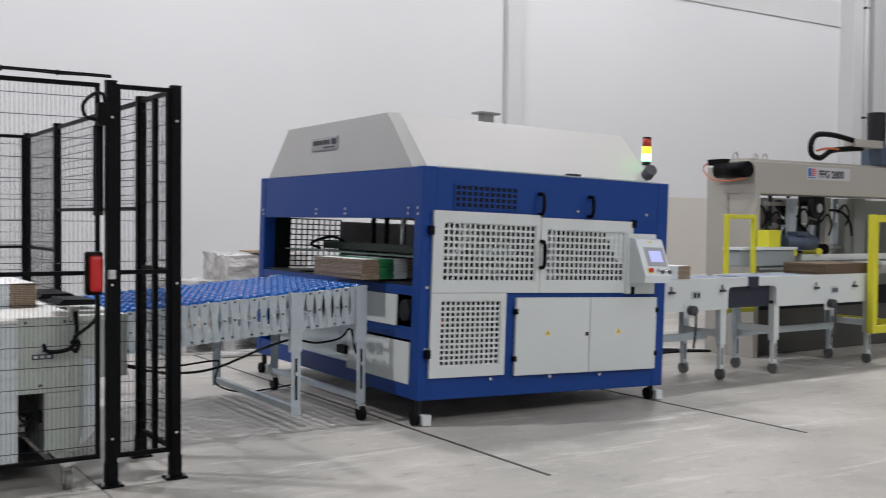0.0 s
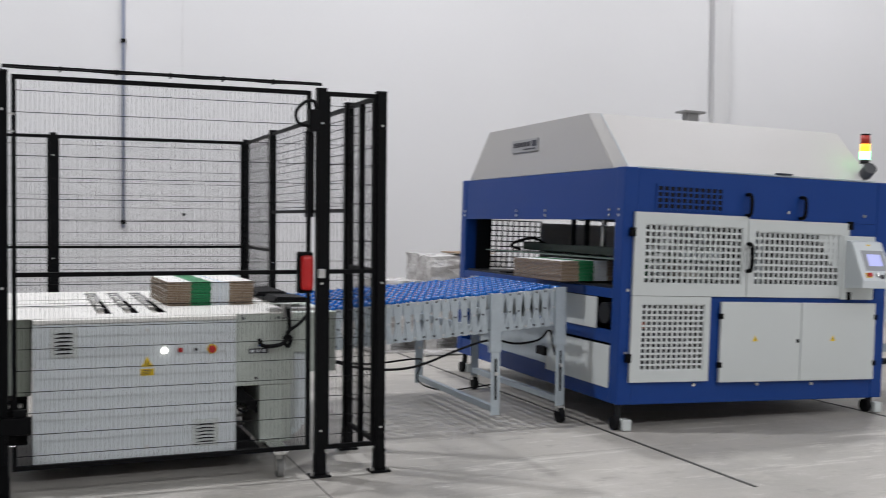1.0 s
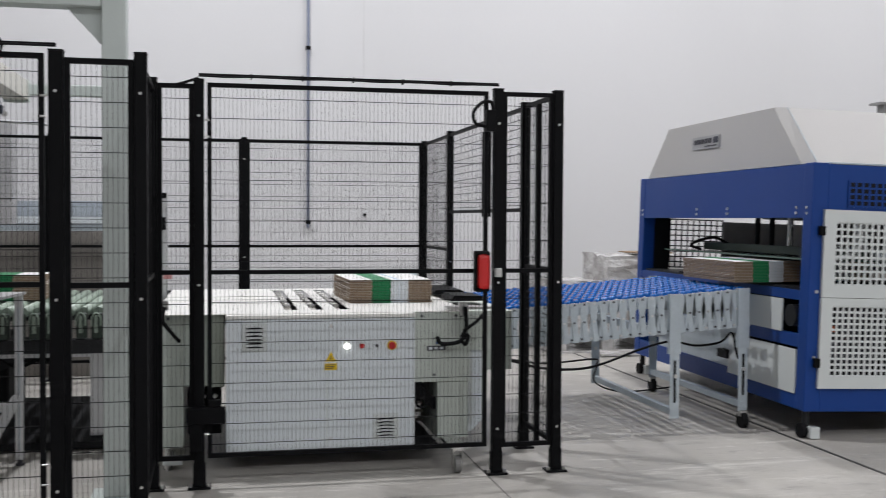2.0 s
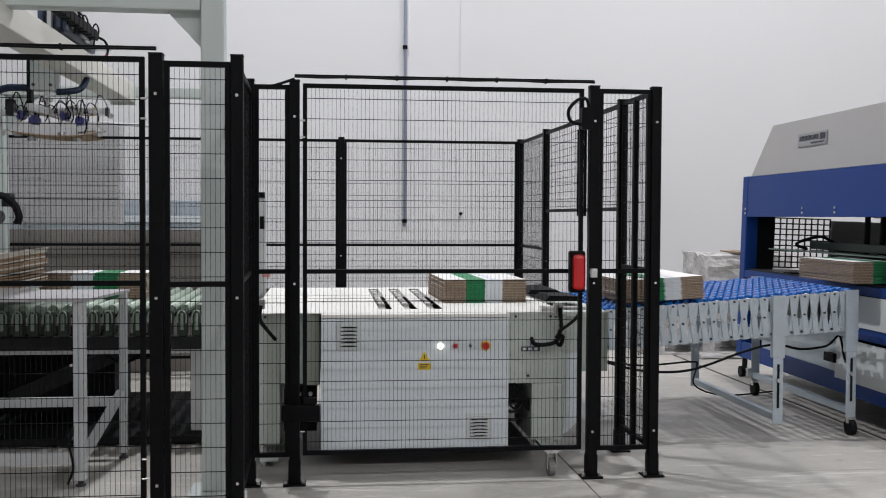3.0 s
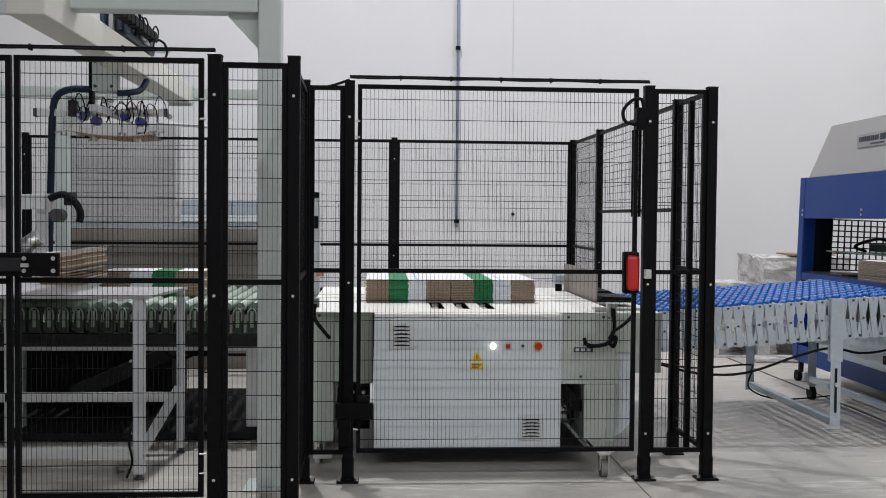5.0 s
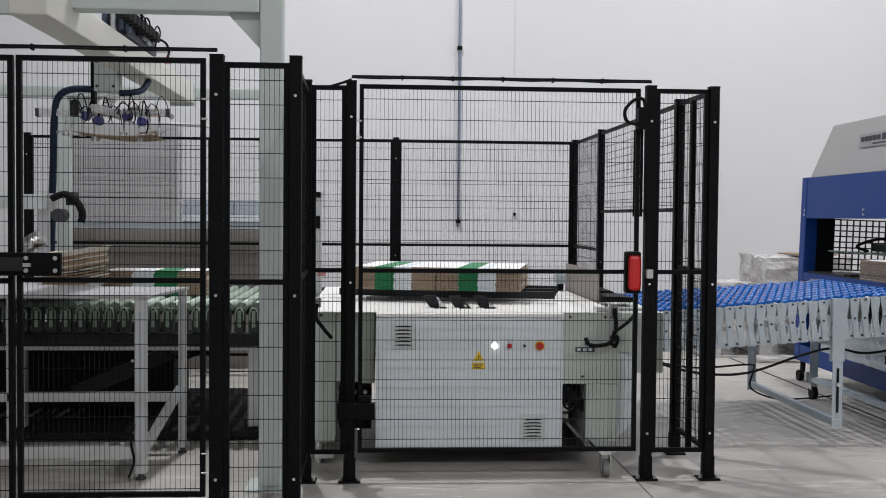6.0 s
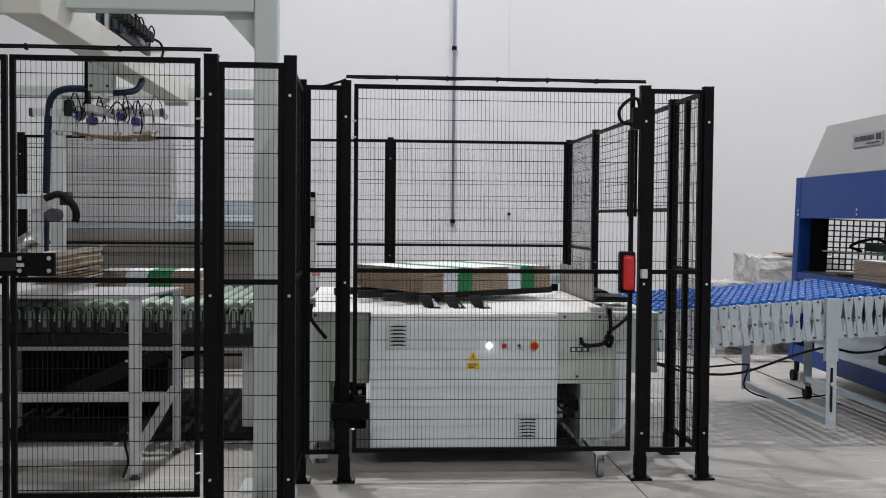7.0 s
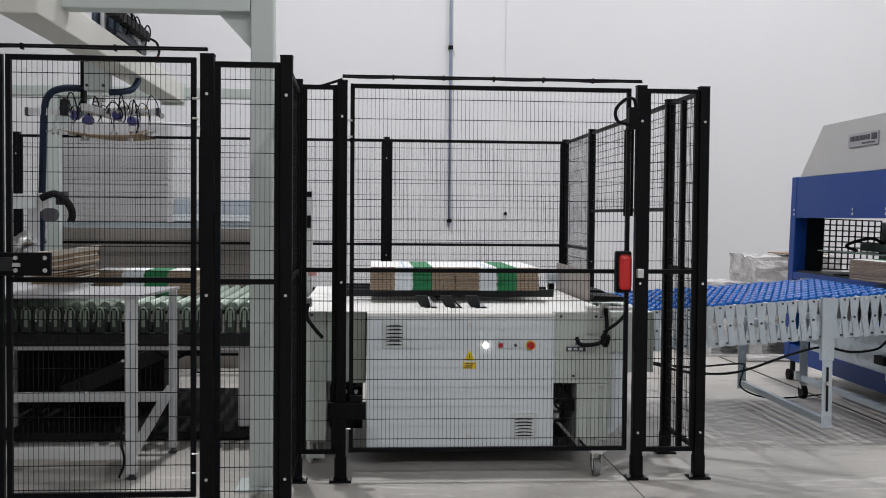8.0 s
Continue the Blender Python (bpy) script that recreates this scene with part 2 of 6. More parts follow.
# ---- the hall ----
WALL = 6.5
bm = bmesh.new()
bx(bm, -16, 24, -14, WALL + 0.3, -0.3, 0.0)
solo("floor", bm, CONCRETE, "worn grey power-floated concrete factory floor", "floor", "structure")
solo("wall_north", box(-16, 24, WALL, WALL + 0.3, 0, 8.4), WALLPAINT, "plain white painted wall of the hall", "wall", "structure")
solo("wall_south", box(-16, 24, -14.3, -14, 0, 8.4), WALLPAINT, "plain white painted wall of the hall", "wall", "structure")
solo("wall_west", box(-16.3, -16, -14, WALL, 0, 8.4), WALLPAINT, "plain white painted wall of the hall", "wall", "structure")
solo("wall_east", box(24, 24.3, -14, WALL, 0, 8.4), WALLPAINT, "plain white painted wall of the hall", "wall", "structure")
solo("ceiling", box(-16, 24, -14, WALL + 0.3, 8.4, 8.6), CEILINGPAINT, "pale sheet metal hall ceiling", "ceiling", "structure")
solo("trim_column", box(8.54, 8.79, WALL - 0.09, WALL - 0.002, 0, 8.39, bevel=0.01), COLPAINT, "grey painted flat wall column", "column", "structure")
solo("trim_column", box(16.05, 16.5, WALL - 0.30, WALL - 0.002, 0, 8.39, bevel=0.01), COLPAINT, "grey painted concrete wall column", "column", "structure")
solo("trim_column", box(16.74, 17.07, WALL - 0.24, WALL - 0.002, 0, 8.39, bevel=0.01), COLPAINT, "grey painted steel wall column", "column", "structure")
solo("trim_beam", box(9.0, 23.9, WALL - 0.02, WALL - 0.002, 4.87, 5.32, bevel=0.01), COLPAINT, "grey painted beam along the wall", "beam", "structure")
solo("trim_panel", box(10.6, 15.0, WALL - 0.03, WALL - 0.002, 0.0, 1.73), BEIGEWALL, "beige painted lower wall panel", "wall panel", "structure")
bm = bmesh.new()
for x0, x1, y0, y1 in ((3.332, 3.354, -0.96, 6.4), (5.427, 5.449, -0.96, 6.4)):
    bx(bm, x0, x1, y0, y1, 0.0005, 0.003)
solo("floor_groove", bm, mat("groove_cover", (0.045, 0.045, 0.043), 0.6, vary=0.3, grain=40), "dark cable groove cut into the concrete floor", "groove", "structure")
solo("floor_joint", box(-6, 9, 0.012, 0.018, 0.0004, 0.0014), mat("pale_joint_fill", (0.48, 0.465, 0.44), 0.8, vary=0.3, grain=12), "thin pale filled joint in the concrete floor", "floor joint", "structure")
solo("floor_joint", box(1.283, 1.290, -4.0, 6.4, 0.0005, 0.0016), mat("floor_joint_fill", (0.14, 0.135, 0.125), 0.8, vary=0.3, grain=12), "thin dark saw-cut joint in the concrete floor", "floor joint", "structure")


def wall_conduit(x, zb, r, m, label, off=0.0):
    t = thing("wall_conduit", label, "pipe", (x, WALL, 0))
    part("pipe", rod((x, WALL - 0.03 - off, zb), (x, WALL - 0.03 - off, 8.3), r, 10), m, t, smooth=True)
    for z in (zb + 0.06, 3.24, 5.2):
        part("clip", box(x - r * 1.6, x + r * 1.6, WALL - 0.06 - off, WALL - off, z - 0.02, z + 0.02), BLACK, t)
    return t


wall_conduit(0.875, 1.22, 0.016, PIPEBLUE, "blue-grey electrical conduit clipped to the white wall")
wall_conduit(16.35, 1.0, 0.035, COLPAINT, "grey conduit clipped to the wall column", 0.30)
solo("wall_seam", box(1.503, 1.509, WALL - 0.004, WALL - 0.001, 1.0, 8.3), COLPAINT, "thin vertical joint in the white wall", "joint", "structure")
solo("wall_hook", rod((1.52, WALL - 0.04, 1.37), (1.52, WALL, 1.37), 0.018, 8), BLACK, "small black fixing on the wall", "fixing")

# ---- safety fences ----


def post(fence, x, y, h=1.994, w=0.05):
    bm = box(x - w / 2, x + w / 2, y - w / 2, y + w / 2, 0.012, h, bevel=0.003)
    p = part("post", bm, BLACK, fence)
    part("cap", box(x - w / 2 - 0.001, x + w / 2 + 0.001, y - w / 2 - 0.001, y + w / 2 + 0.001, h, h + 0.006), RUBBER, p)
    bm = bmesh.new()
    bx(bm, x - 0.055, x + 0.055, y - 0.045, y + 0.045, 0, 0.010, bevel=0.002)
    for s in (-1, 1):
        bx(bm, x + s * (w / 2 + 0.002) - 0.003, x + s * (w / 2 + 0.002) + 0.003, y - 0.02, y + 0.02, 0.012, 0.12)
    part("foot_plate", bm, BLACK, p)
    for s in (-1, 1):
        part("anchor_bolt", rod((x + s * 0.043, y - 0.02, 0.010), (x + s * 0.043, y - 0.02, 0.026), 0.009, 6), STEEL, p, "zinc-plated bolt")
    for z in (0.24, 1.0, 1.82):
        part("bolt", rod((x, y - w / 2 - 0.004, z), (x, y - w / 2, z), 0.0065, 8), STEEL, p, "zinc-plated bolt")
    return p


def panel(fence, p, q, z0, z1, mid=None, dv=0.0202, dh=0.1, frame_w=0.022, name="panel", first=0.071):
    """A framed wire panel between two plan points."""
    p, q = Vector((*p, 0)), Vector((*q, 0))
    d = q - p
    n = d.normalized()
    fw = frame_w
    up = Vector((0, 0, 1))
    side = Vector((-n.y, n.x, 0))
    fr = bmesh.new()
    bar(fr, p + up * (z1 - fw / 2), q + up * (z1 - fw / 2), fw, fw)
    ob = part(name, fr, BLACK, fence)
    for z in (z0 + fw / 2,) + ((mid,) if mid else ()):
        fr = bmesh.new()
        bar(fr, p + up * z + n * fw, q + up * z - n * fw, fw, fw)
        part("frame_bar", fr, BLACK, ob)
    for a in (p + n * fw / 2, q - n * fw / 2):
        fr = bmesh.new()
        bar(fr, a + up * z0, a + up * (z1 - fw), fw, fw, up=side)
        part("frame_bar", fr, BLACK, ob)
    wm = bmesh.new()
    k = int(d.length / dv)
    for i in range(1, k):
        a = p + n * (d.length * i / k)
        bar(wm, a + up * z0, a + up * z1, 0.0016, 0.0016, up=side)
    z = z1 - first
    while z > z0 + 0.02:
        bar(wm, p + up * z + side * 0.004, q + up * z + side * 0.004, 0.0031, 0.0031)
        z -= dh
    part("wire_mesh", wm, BLACKWIRE, ob, "thin black welded wire mesh", kind="stuff")
    return ob


fence_b = thing("safety_fence", "black powder-coated wire mesh safety fence round the bundle turner", "fence", (0.6, 1.8, 0), "safety fences")
for px, py in ((-0.385, 0), (-0.165, 0), (1.34, 0), (1.663, 0), (1.655, 0.56), (1.65, 2.55), (1.65, 3.59), (0.116, 3.59), (-1.41, 3.59), (-2.94, 3.59)):
    post(fence_b, px, py)
panel(fence_b, (-0.36, 0), (-0.19, 0), 0.14, 1.975, 1.06)
panel(fence_b, (1.365, 0), (1.638, 0), 0.14, 1.985, 1.06)
panel(fence_b, (1.66, 0.025), (1.655, 0.535), 0.14, 1.985, 1.06)
panel(fence_b, (1.655, 0.585), (1.65, 2.525), 1.37, 1.98, None, dv=0.05, dh=0.05)
panel(fence_b, (1.65, 2.575), (1.65, 3.565), 0.14, 1.98, 1.09)
for a, b in ((1.625, 0.141), (0.091, -1.385), (-1.435, -2.915)):
    panel(fence_b, (a, 3.59), (b, 3.59), 0.14, 1.98, 1.09)
part("post", box(1.60, 1.628, 0.16, 0.19, 0.10, 1.95, bevel=0.002), BLACK, fence_b)

fence_a = thing("safety_fence", "black powder-coated wire mesh safety fence round the palletiser", "fence", (-0.9, -0.85, 0), "safety fences")
for px in (-0.37, -0.69):
    post(fence_a, px, -0.85, h=1.978, w=0.055 if px < -0.4 else 0.05)
panel(fence_a, (-0.66, -0.85), (-0.397, -0.85), 0.13, 1.955, 1.055)
panel(fence_a, (-0.37, -0.82), (-0.383, -0.03), 0.14, 1.95, 1.055)
panel(fence_a, (-1.503, -0.85), (-2.9, -0.85), 0.13, 1.968, 1.055)
post(fence_a, -2.93, -0.85)


def top_cable(a, b, y, z, label):
    t = thing("cable_duct", label, "cable", ((a + b) / 2, y, z))
    part("duct", box(a, b, y - 0.010, y + 0.010, z - 0.008, z + 0.006, bevel=0.002), BLACK, t)
    pts = [(a + (b - a) * i / 12, y - 0.014, z - 0.007 - 0.003 * (i % 3 == 1)) for i in range(13)]
    part("cable", tube(pts, 0.005), RUBBER, t)
    for i in range(1, 6):
        x = a + (b - a) * i / 6
        part("tie", box(x - 0.004, x + 0.004, y - 0.020, y + 0.012, z - 0.016, z + 0.008), RUBBER, t)


top_cable(-0.165, 1.34, 0.0, 2.022, "black cable duct over the gate with tied cables")
top_cable(-2.9, -0.69, -0.85, 2.005, "black cable duct over the palletiser gate with tied cables")
t = thing("cable", "black cable sagging between two fence posts", "cable", (-0.27, 0, 1.98))
part("cord", tube([(-0.385, 0, 1.97), (-0.30, 0, 1.965), (-0.22, -0.01, 1.985), (-0.165, -0.01, 2.005)], 0.007), RUBBER, t)


def gate(x0, x1, y, z0, z1, mid, hinge_x, label):
    g = thing("fence_gate", label, "gate", ((x0 + x1) / 2, y, z0), "fence gates")
    panel(g, (x0, y), (x1, y), z0, z1, mid, frame_w=0.021, name="gate_frame")
    for z in (1.80, 1.72, 0.35, 0.27):
        part("hinge", rod((hinge_x - 0.012, y - 0.025, z), (hinge_x + 0.012, y - 0.025, z), 0.005, 8), STEEL, g, "zinc hinge bolt")
    return g


gate_b = gate(-0.125, 1.285, -0.005, 0.148, 1.983, 1.06, -0.125, "closed black wire mesh gate with a red safety lock")
gate_a = gate(-1.49, -0.735, -0.855, 0.166, 1.968, 1.06, -0.735, "closed black wire mesh gate of the palletiser cell")

lock = part("lock", box(1.205, 1.285, -0.075, -0.02, 0.955, 1.165, bevel=0.012), BLACK, gate_b, "black safety lock body")
part("handle", box(1.217, 1.278, -0.095, -0.077, 0.972, 1.148, bevel=0.02), RED, lock, "red plastic pull handle")
part("key_plate", box(1.318, 1.35, -0.06, -0.028, 1.03, 1.075, bevel=0.003), STEEL, lock, "small steel actuator")
sw = thing("gate_switch", "black gate switch box with a looped cable", "switch", (1.28, -0.04, 1.8))
part("body", box(1.262, 1.315, -0.07, -0.026, 1.775, 1.885, bevel=0.006), BLACK, sw)
part("cable", tube([(1.30, -0.05, 1.885), (1.285, -0.06, 1.925), (1.24, -0.06, 1.92), (1.195, -0.06, 1.87), (1.205, -0.06, 1.815), (1.262, -0.05, 1.80)], 0.009), RUBBER, sw)
for xr in (1.25, 1.285):
    part("rod", rod((xr + 0.02, 0.03, 1.34), (xr + 0.02, 0.03, 1.78), 0.008, 8), BLACK, sw)
hb = thing("gate_hinge_box", "black gate closer box on the fence post", "gate closer", (-0.15, -0.03, 0.2))
part("body", box(-0.225, -0.04, -0.062, -0.027, 0.325, 0.405, bevel=0.006), BLACK, hb)
part("bracket", box(-0.21, -0.15, -0.062, -0.027, 0.19, 0.325, bevel=0.004), BLACK, hb)
part("arm", box(-0.12, -0.06, -0.055, -0.027, 0.405, 0.44, bevel=0.004), BLACK, hb)
lk = thing("gate_lock", "black steel sliding bolt lock on the palletiser gate", "lock", (-1.4, -0.89, 1.07))
part("body", box(-1.60, -1.305, -0.90, -0.872, 1.078, 1.172, bevel=0.004), BLACK, lk)
part("slide_plate", box(-1.62, -1.45, -0.912, -0.902, 1.098, 1.152, bevel=0.004), DARKSTEEL, lk)
part("bolt", box(-1.56, -1.42, -0.91, -0.902, 1.115, 1.13), STEEL, lk, "bright sliding bolt")
part("knob", rod((-1.575, -0.915, 1.055), (-1.575, -0.872, 1.055), 0.022), RED, lk, "red release knob")
for bxp in (-1.44, -1.325):
    for bz in (1.10, 1.15):
        part("screw", rod((bxp, -0.905, bz), (bxp, -0.9, bz), 0.009, 8), STEEL, lk)

# ---- bundle turner ----
SF = 0.30  # front face
TZ = 0.825  # top
tn = thing("bundle_turner", "grey-green bundle turning machine with a cream top on castors", "machine", (0.45, 1.3, 0))
part("front_panel", box(-0.037, 0.955, SF - 0.05, SF, 0.11, 0.80, bevel=0.006), PALEGREY, tn, "pale grey front cover panel")
part("panel_lip", box(-0.037, 0.955, SF - 0.058, SF + 0.02, 0.802, 0.822, bevel=0.004), TOPWHITE, tn)
part("body_left", box(-0.40, -0.255, SF + 0.06, 2.2, 0.12, TZ - 0.004, bevel=0.006), GREYGREEN, tn, "grey-green side housing")
part("body_left_upper", box(-0.253, -0.042, SF + 0.07, 2.2, 0.44, TZ - 0.004, bevel=0.006), GREYGREEN, tn, "grey-green upper housing")
part("corner_post", box(-0.125, -0.045, SF + 0.03, SF + 0.068, 0.44, TZ - 0.006, bevel=0.004), mat("olive_green_paint", (0.36, 0.395, 0.335), 0.45), tn, "olive green corner post")
for zc, hc in ((0.34, 0.09), (0.20, 0.10)):
    part("valve_terminal", box(-0.24, -0.06, 0.55, 0.75, zc - hc / 2, zc + hc / 2, bevel=0.008), BLACK, tn, "black valve terminal")
    for k in range(3):
        part("air_fitting", rod((-0.215 + 0.06 * k, 0.52, zc + 0.02), (-0.215 + 0.06 * k, 0.55, zc + 0.02), 0.011, 8), STEEL, tn)
part("body_back", box(-0.03, 0.945, SF + 0.05, 2.2, 0.16, TZ - 0.20), DARKSTEEL, tn)
part("front_rail", box(-0.03, 0.95, SF + 0.005, SF + 0.05, 0.62, TZ - 0.006), GREYGREEN, tn)
part("body_right", box(0.957, 1.275, SF, 2.2, 0.44, TZ - 0.006, bevel=0.006), GREYGREEN, tn, "grey-green side housing")
part("leg_cover", box(1.09, 1.262, SF, SF + 0.5, 0.13, 0.438, bevel=0.005), GREYGREEN, tn)
part("back_cover", box(1.09, 1.262, 1.7, 2.2, 0.13, 0.438, bevel=0.005), GREYGREEN, tn)
part("outlet_box", box(1.278, 1.60, 0.62, 2.1, 0.45, TZ - 0.03, bevel=0.006), GREYGREEN, tn, "grey outlet housing")
part("side_plate", prism([(1.285, 0.14), (1.285, 0.62), (1.39, 0.62), (1.39, 0.24), (1.32, 0.16)], "y", SF + 0.09, SF + 0.10), PALEGREY, tn)
part("side_plate", box(1.285, 1.42, SF + 0.07, SF + 0.09, 0.60, 0.79, bevel=0.003), GREYGREEN, tn)
part("slot_strip", box(1.268, 1.282, SF - 0.004, SF + 0.01, 0.2, 0.60), WHITEPAINT, tn)
part("motor", rod((0.99, 0.6, 0.36), (1.09, 1.3, 0.22), 0.08, 14), DARKSTEEL, tn, smooth=True)
# near-black backing, coloured as the shade inside the open bay
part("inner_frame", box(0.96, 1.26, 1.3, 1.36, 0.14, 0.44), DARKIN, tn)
bm = bmesh.new()
bar(bm, (0.955, SF + 0.06, 0.425), (1.10, SF + 0.06, 0.30), 0.02, 0.055)
part("drive_strut", bm, BLACK, tn, "black diagonal strut")
part("loose_hose", tube([(0.97, SF + 0.04, 0.36), (0.985, SF + 0.03, 0.31), (1.02, SF + 0.03, 0.30), (1.045, SF + 0.04, 0.33)], 0.006), RUBBER, tn)
for zb in (0.15, 0.20, 0.25):
    part("chain_guard", box(0.965, 1.085, 0.7, 0.73, zb, zb + 0.012), CREAM, tn)

sb = part("sensor_bracket", box(1.21, 1.25, 1.88, 1.92, TZ, 0.875), BLACK, tn)
part("sensor", box(1.195, 1.27, 1.86, 1.93, 0.875, 0.945, bevel=0.008), GALV, sb)
sb = part("sensor_bracket", box(1.26, 1.29, 2.10, 2.13, TZ - 0.01, 0.86), BLACK, tn)
part("sensor", box(1.24, 1.31, 2.08, 2.14, 0.86, 0.92, bevel=0.008), MOTORBLUE, sb)
# top plate with three belt slots (along y) and three narrow slots for the lifting bars
SLOTX = (0.315, 0.455, 0.595)
BARY = (0.98, 1.24, 1.50)
xs = [-0.40] + [v for s in SLOTX for v in (s - 0.036, s + 0.036)] + [1.275]
ys = [SF] + [0.50, 0.96, 1.00, 1.22, 1.26, 1.48, 1.52, 2.05] + [2.2]
for i in range(len(xs) - 1):
    for j in range(len(ys) - 1):
        in_x = i % 2 == 1
        in_y = 0 < j < len(ys) - 2
        bar_row = j in (2, 4, 6)
        if (in_x and in_y) or bar_row:
            continue
        part("top_plate", box(xs[i], xs[i + 1], ys[j], ys[j + 1], TZ - 0.004, TZ), TOPWHITE, tn, "cream enamelled top plate")
part("top_edge", prism([(-0.43, TZ - 0.06), (-0.40, TZ), (-0.40, TZ - 0.07)], "y", SF + 0.05, 2.2), TOPWHITE, tn)
for s in SLOTX:
    b = part("belt", box(s - 0.018, s + 0.018, 0.70, 2.02, TZ - 0.05, TZ - 0.022, bevel=0.004), CREAM, tn, "pale chain belt")
    for k in range(12):
        y = 0.86 + k * 0.1
        part("chain_link", box(s - 0.016, s + 0.016, y, y + 0.05, TZ - 0.020, TZ - 0.006), TOPWHITE if k % 2 else STEEL, b)
    # slot bottom painted near-black for the shade in the slot
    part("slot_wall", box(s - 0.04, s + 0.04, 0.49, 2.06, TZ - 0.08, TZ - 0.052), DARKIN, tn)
# same painted shade below the lifting bar slots
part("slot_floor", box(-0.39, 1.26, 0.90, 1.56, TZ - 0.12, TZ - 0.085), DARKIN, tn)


def louvre(x0, x1, z0, z1, y):
    f = part("louvre", box(x0, x1, y - 0.005, y, z0, z1, bevel=0.004), WHITEPAINT, tn, "pressed ventilation louvre")
    n = 6
    for k in range(n):
        z = z0 + 0.022 + k * (z1 - z0 - 0.034) / n
        w = 0.022
        pts = [(x0 + w + (x1 - x0 - 2 * w) * i / 6, z + 0.006 * math.sin(math.pi * i / 6)) for i in range(7)]
        bm = bmesh.new()
        for p, q in zip(pts, pts[1:]):
            bar(bm, (p[0], y - 0.009, p[1] + 0.007), (q[0], y - 0.009, q[1] + 0.007), 0.012, 0.009)
        part("slat", bm, WHITEPAINT, f)
        # dark strip painted for the shade between two slats
        part("gap", box(x0 + w, x1 - w, y - 0.0065, y - 0.0052, z - 0.002, z + 0.005), DARKIN, f)


PF = SF - 0.05
louvre(0.043, 0.172, 0.632, 0.784, PF)
louvre(0.728, 0.866, 0.148, 0.288, PF)


def button(x, z, r, m, label, ring=None, sq=False):
    if ring:
        rg = part("button_ring", rod((x, PF - 0.006, z), (x, PF, z), r * 1.35, 16), ring, tn, label)
        part("button", rod((x, PF - 0.022, z), (x, PF - 0.006, z), r, 16), m, rg)
    elif sq:
        rg = part("button_plate", box(x - r, x + r, PF - 0.005, PF, z - r, z + r * 1.9, bevel=0.002), WHITEPAINT, tn, label)
        part("button", box(x - r * 0.9, x + r * 0.9, PF - 0.014, PF - 0.005, z - r * 0.9, z + r * 0.9, bevel=0.003), m, rg)
    else:
        rg = part("button_plate", box(x - r, x + r, PF - 0.004, PF, z - r, z + r * 2.0, bevel=0.002), WHITEPAINT, tn, label)
        part("button", rod((x, PF - 0.016, z), (x, PF - 0.004, z), r, 16), m, rg)


button(0.588, 0.652, 0.016, GLOWWHITE, "lit white push button")
button(0.668, 0.652, 0.013, RED, "red push button", sq=True)
part("socket", rod((0.748, PF - 0.01, 0.652), (0.748, PF, 0.652), 0.008), INK, tn)
button(0.829, 0.652, 0.019, RED, "red emergency stop on a yellow ring", ring=SIGNYEL)
for sx, sz in ((0.505, 0.76), (0.505, 0.163)):
    part("panel_lock", rod((sx, PF - 0.006, sz), (sx, PF, sz), 0.010, 8), STEEL, tn)
part("panel_seam", box(0.482, 0.485, PF - 0.0015, PF, 0.112, 0.56), GREYGREEN, tn)
bm = prism([(0.475, 0.573), (0.533, 0.573), (0.504, 0.625)], "y", PF - 0.003, PF)
sg = part("warning_sign", bm, SIGNYEL, tn, "yellow triangular warning sign")
part("symbol", box(0.501, 0.507, PF - 0.0045, PF - 0.0031, 0.582, 0.605), INK, sg)
sg2 = part("warning_label", box(0.47, 0.538, PF - 0.003, PF, 0.528, 0.562), SIGNYEL, tn, "yellow warning label")
for k in range(3):
    part("text_bar", box(0.478, 0.53 - 0.008 * k, PF - 0.0045, PF - 0.0031, 0.553 - k * 0.009, 0.557 - k * 0.009), INK, sg2)
pl_ = part("name_plate", box(1.03, 1.135, SF - 0.003, SF, 0.612, 0.638), INK, tn, "dark machine name plate")
for k in range(3):
    part("text_bar", box(1.04 + k * 0.03, 1.06 + k * 0.03, SF - 0.0045, SF - 0.0031, 0.618, 0.632), PALEGREY, pl_)
part("name_strip", box(1.08, 1.12, SF - 0.003, SF, 0.648, 0.66), INKBLUE, tn)
for sx, sz in ((1.0, 0.80), (1.19, 0.80), (1.22, 0.80), (1.07, 0.48), (-0.09, 0.80), (-0.33, 0.80)):
    y = SF if sx > 0 else SF + 0.06
    part("screw", rod((sx, y - 0.005, sz), (sx, y, sz), 0.008, 8), INK, tn)
part("cable", tube([(1.235, 0.27, 0.85), (1.24, 0.26, 0.74), (1.21, 0.25, 0.68), (1.235, 0.25, 0.65), (1.245, 0.25, 0.70), (1.19, 0.25, 0.66), (1.10, 0.25, 0.655), (1.08, 0.27, 0.69)], 0.011), RUBBER, tn, "black looped power cable")
part("cable", tube([(1.22, 0.25, 0.72), (1.30, 0.24, 0.78), (1.36, 0.3, 0.83)], 0.009), RUBBER, tn)
part("sensor_bracket", box(1.21, 1.26, 0.29, 0.33, 0.80, 0.875, bevel=0.004), STEEL, tn)
part("sensor_plate", box(1.15, 1.40, 0.33, 0.42, 0.83, 0.845), STEEL, tn)
part("cable", tube([(-0.345, 0.26, 0.87), (-0.35, 0.25, 0.80), (-0.31, 0.25, 0.74), (-0.27, 0.27, 0.69)], 0.010), RUBBER, tn)
part("clamp", box(-0.375, -0.325, 0.27, 0.31, 0.85, 0.90, bevel=0.005), STEEL, tn)
